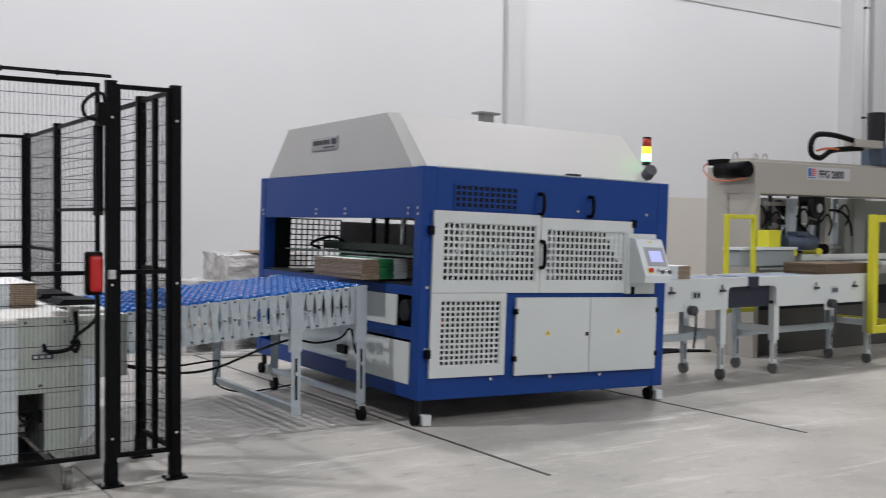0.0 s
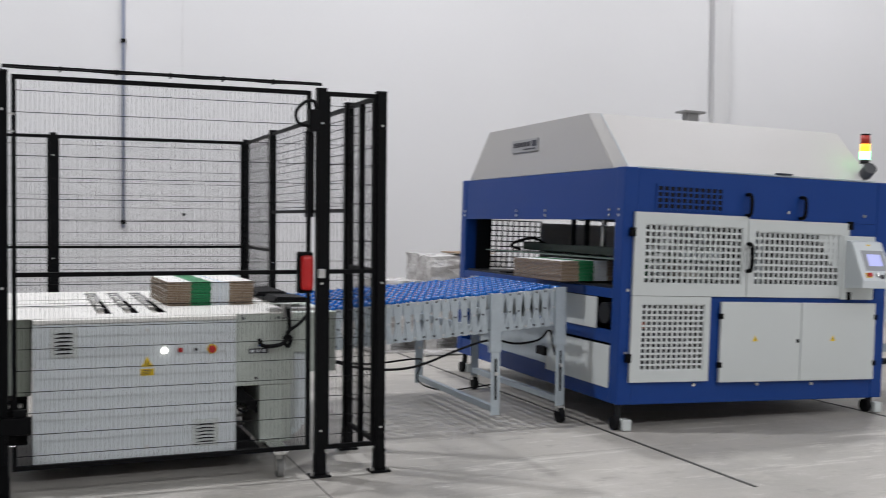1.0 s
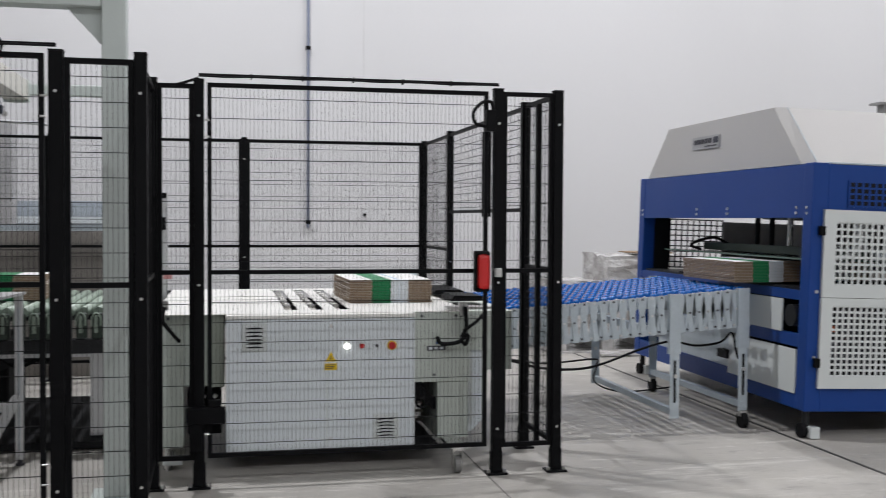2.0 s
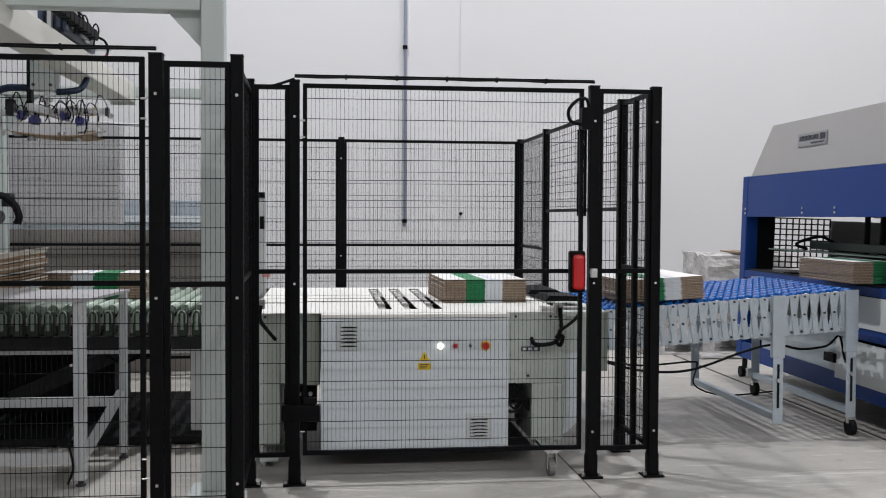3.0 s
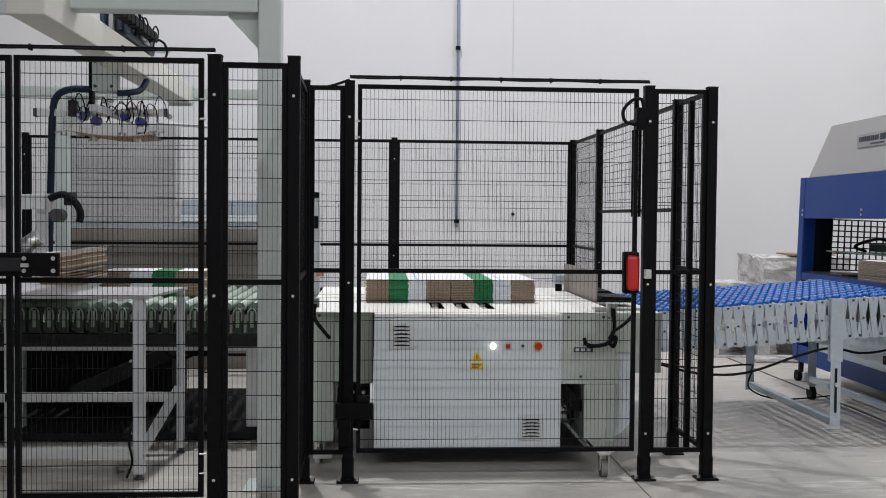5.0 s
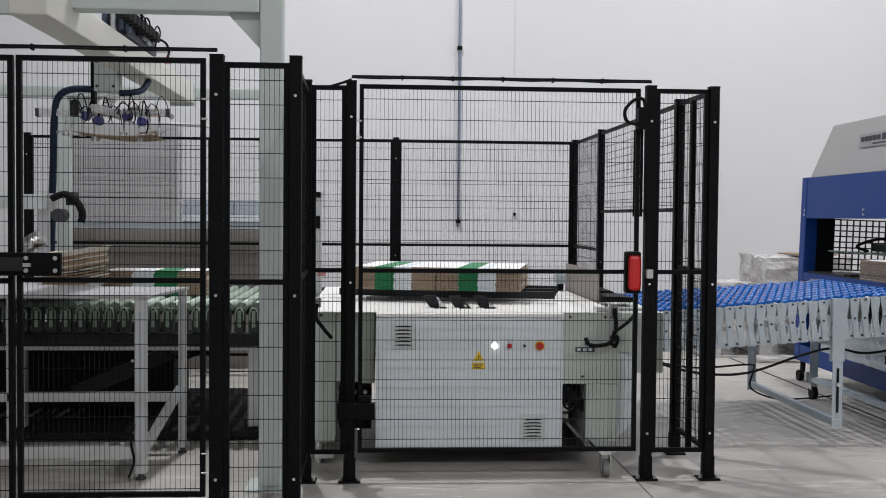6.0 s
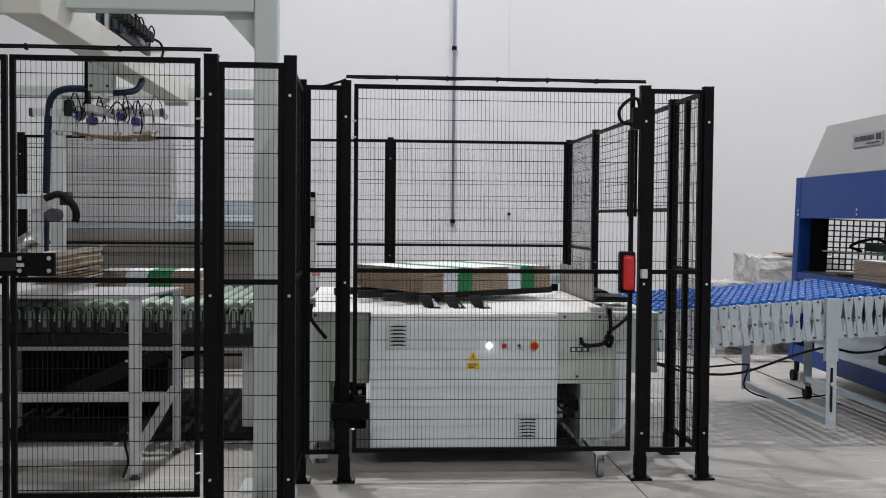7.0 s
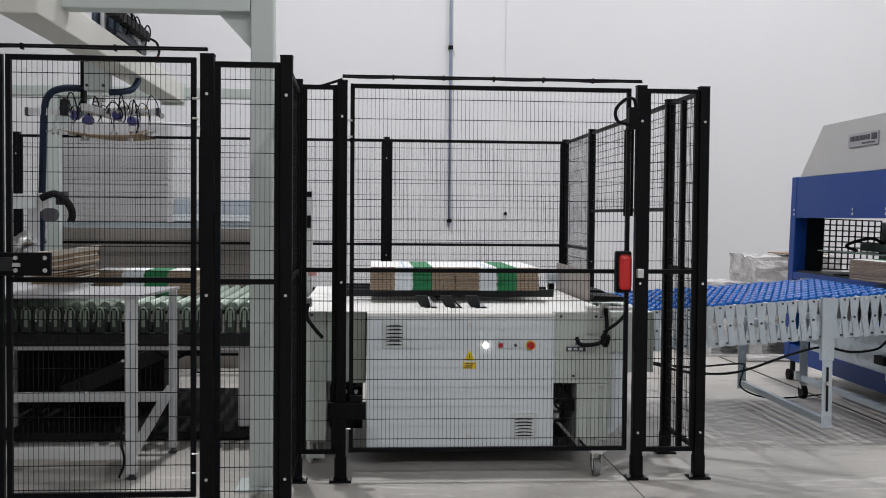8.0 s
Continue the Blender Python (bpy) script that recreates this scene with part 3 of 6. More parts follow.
mast = part("sensor_mast", box(-0.485, -0.435, 2.25, 2.30, 0.3, 1.50), ALU, tn, "aluminium sensor mast")
part("sensor", box(-0.52, -0.44, 2.22, 2.25, 1.46, 1.50, bevel=0.004), BLACK, mast)
part("sensor", box(-0.475, -0.445, 2.20, 2.25, 1.24, 1.33, bevel=0.004), BLACK, mast)
part("tag_plate", box(-0.46, -0.40, 2.20, 2.205, 0.90, 0.95), mat("faded_red_label", (0.45, 0.2, 0.2), 0.6), mast)


def castor(parent, x, y, r=0.045, up=0.13, lock_plate=True):
    c = part("castor", box(x - 0.03, x + 0.03, y - 0.03, y + 0.03, up - 0.012, up), STEEL, parent, "steel swivel castor")
    for s in (-1, 1):
        part("fork", box(x + s * 0.022 - 0.002, x + s * 0.022 + 0.002, y - 0.025, y + 0.025, r * 0.8, up - 0.012), STEEL, c)
    part("wheel", rod((x - 0.016, y, r), (x + 0.016, y, r), r, 18), mat("grey_castor_tyre", (0.16, 0.16, 0.155), 0.6), c)
    part("hub", rod((x - 0.02, y, r), (x + 0.02, y, r), r * 0.35, 12), STEEL, c)


for cx, cy in ((1.145, 0.06), (-0.33, 0.45), (1.145, 2.1), (-0.33, 2.1)):
    castor(tn, cx, cy, up=0.132)
part("castor_arm", box(1.10, 1.19, 0.02, SF + 0.1, 0.132, 0.15), STEEL, tn)
# extended under the open bay to darken the floor seen there
part("base_plate", box(-0.02, 1.088, SF - 0.02, 1.9, 0.085, 0.11), DARKSTEEL, tn)
for fx, fy in ((-0.34, 0.40), (0.05, 1.7), (0.9, 1.7)):
    part("levelling_foot", rod((fx, fy, 0), (fx, fy, 0.12), 0.018), STEEL, tn)
part("base_bracket", box(-0.36, -0.26, 0.36, 0.44, 0.03, 0.06, bevel=0.004), WHITEPAINT, tn)
part("pan", rod((0.6, 0.75, 0.05), (0.6, 0.75, 0.088), 0.34, 28), DARKSTEEL, tn)
part("inlet_guard", prism([(1.30, TZ), (1.33, TZ + 0.035), (1.50, TZ + 0.03), (1.54, TZ)], "y", 0.95, 1.25), BLACK, tn)
part("inlet_guard", prism([(1.30, TZ), (1.33, TZ + 0.03), (1.50, TZ + 0.03), (1.54, TZ)], "y", 1.5, 2.0), BLACK, tn)

# lifting cross that carries and turns the pair of bundles
LX, LY = 0.43, 1.24
lift = thing("lifting_cross", "dark steel lifting cross of three long bars", "lifting cross", (LX, LY, TZ - 0.055))
for y in BARY:
    part("bar", box(LX - 0.65, LX + 0.65, y - 0.016, y + 0.016, TZ - 0.055, TZ - 0.012, bevel=0.003), DARKSTEEL, lift)
part("hub", rod((LX, LY, TZ - 0.075), (LX, LY, TZ - 0.056), 0.06, 16), DARKSTEEL, lift)

jack = thing("lifting_posts", "dark steel lifting posts in the belt slots", "lifting post", (0.455, 0.88, TZ - 0.2))
for sx in SLOTX:
    part("post", prism([(sx - 0.022, TZ - 0.175), (sx - 0.05, TZ - 0.12), (sx - 0.085, TZ - 0.07), (sx - 0.085, TZ - 0.050), (sx - 0.02, TZ - 0.050), (sx - 0.005, TZ - 0.09), (sx - 0.002, TZ - 0.175)], "y", 0.56, 0.59), DARKSTEEL, jack)

stop_plate = thing("stop_plate", "brown-grey steel stop plate that rises behind the bundles", "stop plate", (1.30, 1.5, 0.6))
part("plate", box(1.296, 1.304, 0.98, 2.05, 0.60, 0.82), mat("worn_stop_plate", (0.30, 0.27, 0.25), 0.5, metal=0.3, vary=0.1), stop_plate)

# ---- bundles ----
NSHEET = 14
SH = 0.0098


def sheet_mesh():
    bm = bmesh.new()
    bx(bm, -BW / 2, BW / 2, -BD / 2, BD / 2, 0, SH - 0.0012)
    bmesh.ops.recalc_face_normals(bm, faces=bm.faces[:])
    for f in bm.faces:
        f.material_index = 1 if abs(f.normal.z) > 0.5 else 0
    me = bpy.data.meshes.new("sheet")
    bm.to_mesh(me)
    bm.free()
    me.materials.append(SIDES)
    me.materials.append(TOPS)
    return me


SHEET = sheet_mesh()
rnd = random.Random(7)


def bundle(x, y, z, rz, label, n=NSHEET):
    b = thing("cardboard_bundle", label, "cardboard bundle", (x, y, z), "cardboard bundles")
    b.rotation_euler = (0, 0, radians(rz))
    for k in range(n):
        s = new("sheet", SHEET)
        s.parent = b
        s.location = (rnd.uniform(-0.003, 0.003), rnd.uniform(-0.004, 0.004), k * SH)
        s.rotation_euler = (0, 0, rnd.uniform(-0.004, 0.004))
    return b


LBL = "bundle of folded brown cardboard blanks with green print"
first = bundle(0.918, 1.255, TZ + 0.001, 1.5, LBL + ", on the turner")
second = bundle(3.50, 1.30, 0.927, 0, LBL + ", leaving the strapper")
third = bundle(3.99, 1.355, 0.927, 0, LBL + ", in the strapper")

# ---- gravity roller conveyor ----
CX0, CX1, CYF, CYR = 1.62, 3.22, 0.87, 2.22


def conv_z(x):
    return 0.79 + (x - 1.62) * 0.070


cv = thing("roller_conveyor", "expanding gravity conveyor with blue rollers and galvanised scissor sides", "conveyor", (2.4, 1.55, 0))
NA = 26
RIVET = finish(rod((0, -0.005, 0), (0, 0.005, 0), 0.007, 8), "rivet", STEEL)
RIVET_DARK = finish(rod((0, -0.005, 0), (0, 0.005, 0), 0.007, 8), "rivet", INK)
ROLLER = finish(rod((0, 0.006, 0), (0, 0.086, 0), 0.0215, 14), "roller", BLUEROLL, True)
for i in range(NA):
    x = CX0 + (CX1 - CX0) * i / (NA - 1)
    z = conv_z(x) - 0.024
    ax = part("axle", rod((x, CYF - 0.01, z), (x, CYR + 0.01, z), 0.0055, 6), WHITEPAINT, cv)
    for k in range(12 if (i * 0.0368) % 0.1105 < 0.04 else 11):
        rl = new("roller", ROLLER)
        rl.parent = ax
        rl.location = Vector((x, CYF + 0.012 + k * 0.1105 + (i * 0.0368) % 0.1105 - 0.012, z)) - ORG[ax]
    for yy, sgn in ((CYF, -1), (CYR, 1)):
        bm = bmesh.new()
        for s in (-1, 1):
            yo = yy + sgn * (0.004 if s < 0 else 0.010)
            bar(bm, (x + s * 0.017, yo, z - 0.232), (x - s * 0.017, yo, z + 0.012), 0.003, 0.036, up=(1, 0, 0))
        part("scissor_link", bm, GALV, cv)
        for zo, xo in ((0.0, 0), (-0.11, 0), (-0.215, -0.016)):
            rv = new("rivet", RIVET_DARK if i % 3 else RIVET)
            rv.parent = cv
            rv.location = Vector((x + xo, yy + sgn * 0.013, z + zo)) - ORG[cv]


def conv_leg(x, y, zb, wheel):
    zt = conv_z(x) - 0.005
    s = -1 if y < 1.5 else 1
    yy = y + s * 0.03
    bm = bmesh.new()
    bx(bm, x - 0.038, x + 0.038, yy - 0.003, yy + 0.003, zt - 0.38, zt, bevel=0.002)
    bx(bm, x - 0.040, x - 0.035, yy, yy - s * 0.03, zt - 0.38, zt)
    bx(bm, x + 0.035, x + 0.040, yy, yy - s * 0.03, zt - 0.38, zt)
    lg = part("leg", bm, GALV, cv, "galvanised folded leg")
    part("leg_extension", box(x - 0.032, x + 0.032, yy - s * 0.004 - 0.002, yy - s * 0.004 + 0.002, zb, zt - 0.34, bevel=0.0015), GALV, lg)
    part("slot", box(x - 0.007, x + 0.007, yy + s * 0.0005 - 0.003, yy + s * 0.0005, zb + 0.10, zt - 0.42), DARKIN, lg)
    part("clamp_bolt", rod((x, yy - 0.015, zb + 0.27), (x, yy + 0.015, zb + 0.27), 0.013, 6), STEEL, lg)
    if wheel:
        part("fork", box(x - 0.024, x + 0.024, yy - 0.015, yy + 0.015, 0.075, zb), STEEL, lg)
        part("wheel", rod((x - 0.018, yy, 0.05), (x + 0.018, yy, 0.05), 0.05, 20), RUBBER, lg)


for x, zb, wheel in ((2.73, 0.075, False), (3.20, 0.11, True)):
    for y in (CYF, CYR):
        conv_leg(x, y, zb, wheel)
    part("cross_bar", box(x - 0.02, x + 0.02, CYF - 0.03, CYR + 0.03, zb + 0.02, zb + 0.06, bevel=0.003), GALV, cv)
    part("cross_bar", box(x - 0.02, x + 0.02, CYF, CYR, conv_z(x) - 0.30, conv_z(x) - 0.25, bevel=0.003), GALV, cv)
part("end_frame", box(CX0 - 0.03, CX0, CYF, CYR, 0.70, 0.76), GALV, cv)
cb = thing("power_cable", "black power cable hanging under the conveyor", "cable", (2.4, 0.9, 0.4))
part("cord", tube([(1.60, 0.75, 0.49), (1.85, 0.78, 0.425), (2.15, 0.80, 0.42), (2.5, 0.84, 0.52), (2.75, 0.95, 0.55), (3.0, 1.1, 0.50), (3.25, 1.25, 0.50), (3.36, 1.3, 0.56), (3.39, 1.3, 0.45), (3.40, 1.28, 0.38)], 0.0075), RUBBER, cb)
part("cord", tube([(1.60, 0.9, 0.48), (1.9, 0.95, 0.43), (2.3, 1.15, 0.42), (2.5, 1.6, 0.32), (2.6, 1.9, 0.14), (2.9, 2.1, 0.03), (3.4, 2.3, 0.02)], 0.006), RUBBER, cb)

# ---- strapping machine (stands tilted a little on its feet) ----
SX0, SX1, SY0, SY1 = 3.38, 5.52, 0.44, 3.2
SB, ST = 0.17, 1.682
st = thing("strapping_machine", "blue strapping machine with a white hood and grille doors", "machine", (SX0, SY0, 0))
PW = 0.105


def pillar(x0, y0):
    return part("pillar", box(x0, x0 + PW, y0, y0 + PW, SB, ST, bevel=0.008), BLUE, st, "blue corner pillar")


for x0 in (SX0, SX1 - PW):
    for y0 in (SY0, SY1 - PW):
        pillar(x0, y0)
part("lower_beam", box(SX0 + PW, SX1 - PW, SY0 + 0.003, SY0 + 0.06, SB, 0.335, bevel=0.004), BLUE, st)
part("lower_beam", box(SX0 + PW, SX1 - PW, SY1 - 0.06, SY1 - 0.003, SB, 0.335, bevel=0.004), BLUE, st)
part("upper_beam", box(SX0 + PW, SX1 - PW, SY0 + 0.003, SY0 + 0.04, 1.385, ST - 0.006, bevel=0.004), BLUE, st, "blue upper front panel")
part("upper_beam", box(SX0 + PW, SX1 - PW, SY1 - 0.04, SY1 - 0.003, 1.385, ST - 0.006, bevel=0.004), BLUE, st)
for xa in (SX0, SX1 - 0.04):
    part("side_panel", box(xa + 0.004, xa + 0.036, SY0 + PW, SY1 - PW, 1.345, ST - 0.006, bevel=0.004), BLUE, st, "blue upper side panel")
    part("side_beam", box(xa + 0.004, xa + 0.036, SY0 + PW, SY1 - PW, SB, 0.30, bevel=0.004), BLUE, st)
    part("table_beam", box(xa + 0.004, xa + 0.05, SY0 + PW, SY1 - PW, 0.84, 0.90, bevel=0.004), BLUE, st)
    part("middle_beam", box(xa + 0.006, xa + 0.05, SY0 + PW, SY0 + 1.2, 0.55, 0.63, bevel=0.004), BLUE, st)
part("side_cover", box(SX0 - 0.004, SX0 + 0.01, SY0 + 0.30, SY0 + 1.05, 0.63, 0.835, bevel=0.003), WHITEPAINT, st, "white lower side cover")
part("side_cover", box(SX0 - 0.004, SX0 + 0.01, SY0 + 0.115, SY0 + 1.0, 0.262, 0.535, bevel=0.003), WHITEPAINT, st, "white lower side cover")
part("side_cover", box(SX0 + 0.012, SX0 + 0.02, SY0 + 1.0, SY1 - 0.5, 0.30, 0.60, bevel=0.002), GALV, st, "galvanised lower sheet")
part("drive_wheel", rod((SX0 + 0.0, SY0 + 0.2, 0.74), (SX0 + 0.08, SY0 + 0.2, 0.74), 0.07, 18), DARKSTEEL, st)
part("plug_box", box(SX0 - 0.03, SX0 + 0.02, SY0 + 0.98, SY0 + 1.12, 0.36, 0.42, bevel=0.006), BLACK, st)
# floor tray, table and dark works inside
part("table", box(SX0 + 0.03, SX1 - 0.03, SY0 + 0.12, SY1 - 0.12, 0.88, 0.915), DARKSTEEL, st, "dark steel belt table")
part("tray", box(SX0 + 0.05, SX1 - 0.05, SY0 + 0.08, SY1 - 0.08, SB + 0.02, SB + 0.04), DARKSTEEL, st)
for y0 in (1.25, 1.75, 2.25):
    part("table_belt", box(SX0 + 0.02, SX1 - 0.02, y0, y0 + 0.12, 0.915, 0.925), BLUE if y0 < 1 else RUBBER, st)
part("press_beam", box(SX0 + 0.40, SX0 + 0.47, SY0 + 0.15, SY1 - 0.45, 1.10, 1.16, bevel=0.004), mat("dark_green_steel", (0.03, 0.06, 0.045), 0.4, metal=0.4), st, "dark green press beam")
part("press_glass", box(SX0 + 0.10, SX0 + 0.95, SY0 + 0.15, SY1 - 0.35, 1.084, 1.094), mat("green_perspex", (0.05, 0.10, 0.08), 0.12), st)
for k, yy in enumerate((0.85, 1.15, 1.4, 1.8, 2.0, 2.3)):
    part("press_rod", rod((SX0 + 0.6 + 0.04 * (k % 2), yy, 1.1), (SX0 + 0.6 + 0.04 * (k % 2), yy, 1.62), 0.022, 10), DARKSTEEL if k % 3 else STEEL, st)
part("strap_head", box(SX0 + 0.75, SX0 + 1.1, SY0 + 1.3, SY1 - 0.75, 1.36, 1.6, bevel=0.01), mat("strap_head_grey", (0.42, 0.42, 0.43), 0.5, vary=0.15, stain=5), st)
part("strap_arch", box(SX0 + 1.1, SX0 + 1.2, SY0 + 0.15, SY0 + 0.25, 0.95, 1.62, bevel=0.01), GALV, st)
part("strap_arch", box(SX0 + 1.1, SX0 + 1.2, SY0 + 0.25, SY1 - 0.5, 1.40, 1.50, bevel=0.01), GALV, st)
for yy in (0.9, 1.35, 1.7):
    part("guide_column", box(SX0 + 0.9, SX0 + 0.94, yy, yy + 0.05, 0.925, 1.6), GALV, st)
part("strap_coil", rod((SX0 + 0.55, SY0 + 0.35, 0.58), (SX0 + 0.55, SY0 + 0.55, 0.58), 0.22, 24), mat("strap_coil_blue_grey", (0.05, 0.055, 0.07), 0.5), st)
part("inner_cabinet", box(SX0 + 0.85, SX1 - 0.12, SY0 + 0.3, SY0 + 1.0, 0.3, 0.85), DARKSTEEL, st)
# near-black plate, coloured as the shade behind the lower grille
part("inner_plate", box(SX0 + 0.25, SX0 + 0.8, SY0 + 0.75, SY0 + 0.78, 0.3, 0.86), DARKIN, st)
part("air_pipe", tube([(3.60, SY0 + 0.10, 1.10), (3.72, SY0 + 0.09, 1.13), (3.76, SY0 + 0.08, 1.22), (3.84, SY0 + 0.09, 1.25)], 0.018), WHITEPAINT, st, "white bent air pipe")
part("strap_tape", box(3.88, 4.2, SY0 + 0.10, SY0 + 0.13, 1.10, 1.16), GALV, st)
part("strap_tape", box(3.90, 4.05, SY0 + 0.12, SY0 + 0.15, 0.98, 1.02), CREAM, st)
part("coil_tag", box(3.535, 3.60, SY0 + 0.06, SY0 + 0.065, 0.65, 0.69), ORANGE, st)
part("strap_guide", box(SX0 + 0.35, SX0 + 1.0, SY0 + 0.4, SY0 + 0.44, 1.15, 1.18), WHITEPAINT, st)
part("cable_arm", tube([(SX0 + 0.35, 2.75, 1.17), (SX0 + 0.4, 2.55, 1.2), (SX0 + 0.45, 2.4, 1.15), (SX0 + 0.5, 2.2, 1.12)], 0.012), RUBBER, st)
part("cable_hook", tube([(SX0 + 0.35, 2.75, 1.17), (SX0 + 0.33, 2.85, 1.13), (SX0 + 0.36, 2.72, 1.10)], 0.012), RUBBER, st)


def grille(parent, m, x0, x1, z0, z1, y, nx, nz, axis="x", th=0.006, bw=0.011, name="grille"):
    """Square-hole punched sheet: crossing strips with real holes between."""
    bm = bmesh.new()
    for i in range(nx + 1):
        a = x0 + (x1 - x0) * i / nx
        if axis == "x":
            bx(bm, a - bw / 2, a + bw / 2, y, y + th, z0 - bw / 2, z1 + bw / 2)
        else:
            bx(bm, y, y + th, a - bw / 2, a + bw / 2, z0 - bw / 2, z1 + bw / 2)
    for k in range(nz + 1):
        z = z0 + (z1 - z0) * k / nz
        if axis == "x":
            bx(bm, x0 - bw / 2, x1 + bw / 2, y + 0.0006, y + th - 0.0006, z - bw / 2, z + bw / 2)
        else:
            bx(bm, y + 0.0006, y + th - 0.0006, x0 - bw / 2, x1 + bw / 2, z - bw / 2, z + bw / 2)
    return part(name, bm, m, parent)


def holed(x0, x1, z0, z1, hx0, hx1, hz0, hz1, y0, y1):
    bm = bmesh.new()
    bx(bm, x0, hx0, y0, y1, z0, z1)
    bx(bm, hx1, x1, y0, y1, z0, z1)
    bx(bm, hx0, hx1, y0, y1, z0, hz0)
    bx(bm, hx0, hx1, y0, y1, hz1, z1)
    return bm


DY = SY0 - 0.022
# tall left door, with two grilles (an L-shaped outline: wide above, narrow below)
ld = part("grille_door", holed(3.455, 4.315, 0.868, 1.40, 3.535, 4.275, 0.945, 1.325, DY, DY + 0.022), WHITEPAINT, st, "white door with a square-hole grille")
grille(ld, WHITEPAINT, 3.535, 4.275, 0.945, 1.325, DY + 0.008, 18, 9, bw=0.0145)
ll = part("grille_door", holed(3.455, 4.045, 0.315, 0.865, 3.53, 4.0, 0.39, 0.875 - 0.06, DY, DY + 0.022), WHITEPAINT, ld, "white lower leaf with a square-hole grille")
rd = part("grille_door", holed(4.32, 5.16, 0.868, 1.385, 4.375, 5.08, 0.95, 1.305, DY, DY + 0.022), WHITEPAINT, st, "white door with a square-hole grille")
grille(rd, WHITEPAINT, 4.375, 5.08, 0.95, 1.305, DY + 0.008, 17, 8, bw=0.0145)
part("cover_plate", prism([(4.90, 1.304), (5.079, 1.304), (5.079, 1.075), (5.04, 1.075)], "y", DY + 0.0152, DY + 0.018), WHITEPAINT, rd, "white cover plate behind the grille")
g3 = bmesh.new()
for i in range(13):
    a = 3.53 + 0.47 * i / 12
    bx(g3, a - 0.0072, a + 0.0072, DY + 0.008, DY + 0.014, 0.39, 0.815)
for k in range(13):
    z = 0.39 + 0.425 * k / 12
    bx(g3, 3.53, 4.0, DY + 0.0086, DY + 0.0134, z - 0.0065, z + 0.0065)
part("grille", g3, WHITEPAINT, ld)
for x, z in ((3.44, 1.27), (3.44, 0.47)):
    part("hinge", box(x - 0.018, x + 0.018, DY - 0.012, DY + 0.02, z - 0.028, z + 0.028, bevel=0.004), BLACK, ld)
for x, z in ((5.165, 1.37), (5.165, 0.885)):
    part("hinge", box(x - 0.018, x + 0.018, DY - 0.012, DY + 0.02, z - 0.028, z + 0.028, bevel=0.004), BLACK, rd)
part("door_handle", tube([(4.318, DY, 1.22), (4.318, DY - 0.045, 1.20), (4.318, DY - 0.045, 1.06), (4.318, DY, 1.04)], 0.014), BLACK, ld)
for x in (4.31, 4.75):
    part("pull_handle", tube([(x, SY0, 1.545), (x, SY0 - 0.05, 1.53), (x, SY0 - 0.05, 1.42), (x, SY0, 1.405)], 0.013), BLACK, st, "black pull handle")
# solid lower cabinet
cab = part("cabinet_frame", box(4.06, 5.42, SY0 - 0.004, SY0 + 0.02, 0.335, 0.865, bevel=0.003), BLUE, st)
for x0, x1 in ((4.125, 4.77), (4.775, 5.41)):
    d = part("cabinet_door", box(x0, x1, DY - 0.01, DY + 0.016, 0.305, 0.835, bevel=0.006), WHITEPAINT, st, "white sheet metal cabinet door")
    xm = (x0 + x1) / 2 - 0.05
    bm = prism([(xm - 0.022, 0.575), (xm + 0.022, 0.575), (xm, 0.615)], "y", DY - 0.0125, DY - 0.01)
    ws = part("warning_sign", bm, SIGNYEL, d)
    part("symbol", box(xm - 0.003, xm + 0.003, DY - 0.0138, DY - 0.0126, 0.582, 0.598), INK, ws)
    for z in (0.42, 0.74):
        xe = x0 + 0.0 if x0 < 4.5 else x1
        part("hinge", box(xe - 0.014, xe + 0.014, DY - 0.016, DY + 0.01, z - 0.018, z + 0.018, bevel=0.003), BLACK, d)
part("cabinet_lock", box(4.735, 4.755, DY - 0.016, DY - 0.01, 0.565, 0.59), BLACK, st)
part("front_filler", box(5.16, SX1 - PW - 0.002, SY0 + 0.002, SY0 + 0.03, 0.84, 1.384), BLUE, st)
# vent in the upper panel
bm = bmesh.new()
bx(bm, 3.62, 4.12, SY0 - 0.0005, SY0 + 0.002, 1.425, 1.575)
# flat near-black backing, coloured as the shade behind the vent
part("vent_back", bm, DARKIN, st)
grille(st, BLUE, 3.62, 4.12, 1.425, 1.575, SY0 - 0.006, 11, 4, th=0.005, bw=0.012, name="vent_grille")
for x, z in ((3.95, 0.29), (4.45, 0.285), (4.9, 0.28), (3.43, 0.5), (3.43, 0.9), (4.65, 1.44), (5.3, 1.44)):
    part("cap_screw", rod((x, SY0 - 0.006, z), (x, SY0 + 0.004, z), 0.011, 10), STEEL, st)
for y in (0.50, 0.62, 1.55, 2.05, 3.12):
    for z in (1.375, 1.41):
        part("cap_screw", rod((SX0 - 0.004, y, z), (SX0 + 0.006, y, z), 0.010, 10), STEEL, st)
# screens added to block the bright wall and keep the inside dark
part("added_screen", box(4.55, 5.40, 1.95, 1.97, 0.93, 1.62), bpy.data.materials["strap_head_grey"], st, "grey screen added inside to hide the bright wall")
part("added_screen", box(3.80, 5.40, 1.95, 1.97, 0.30, 0.87), DARKSTEEL, st, "dark screen added to shade the inside")
part("added_screen", box(4.55, 5.40, 1.0, 1.02, 0.93, 1.62), DARKSTEEL, st)
part("added_screen", box(5.405, 5.41, 0.56, 1.95, 0.93, 1.62), DARKSTEEL, st)
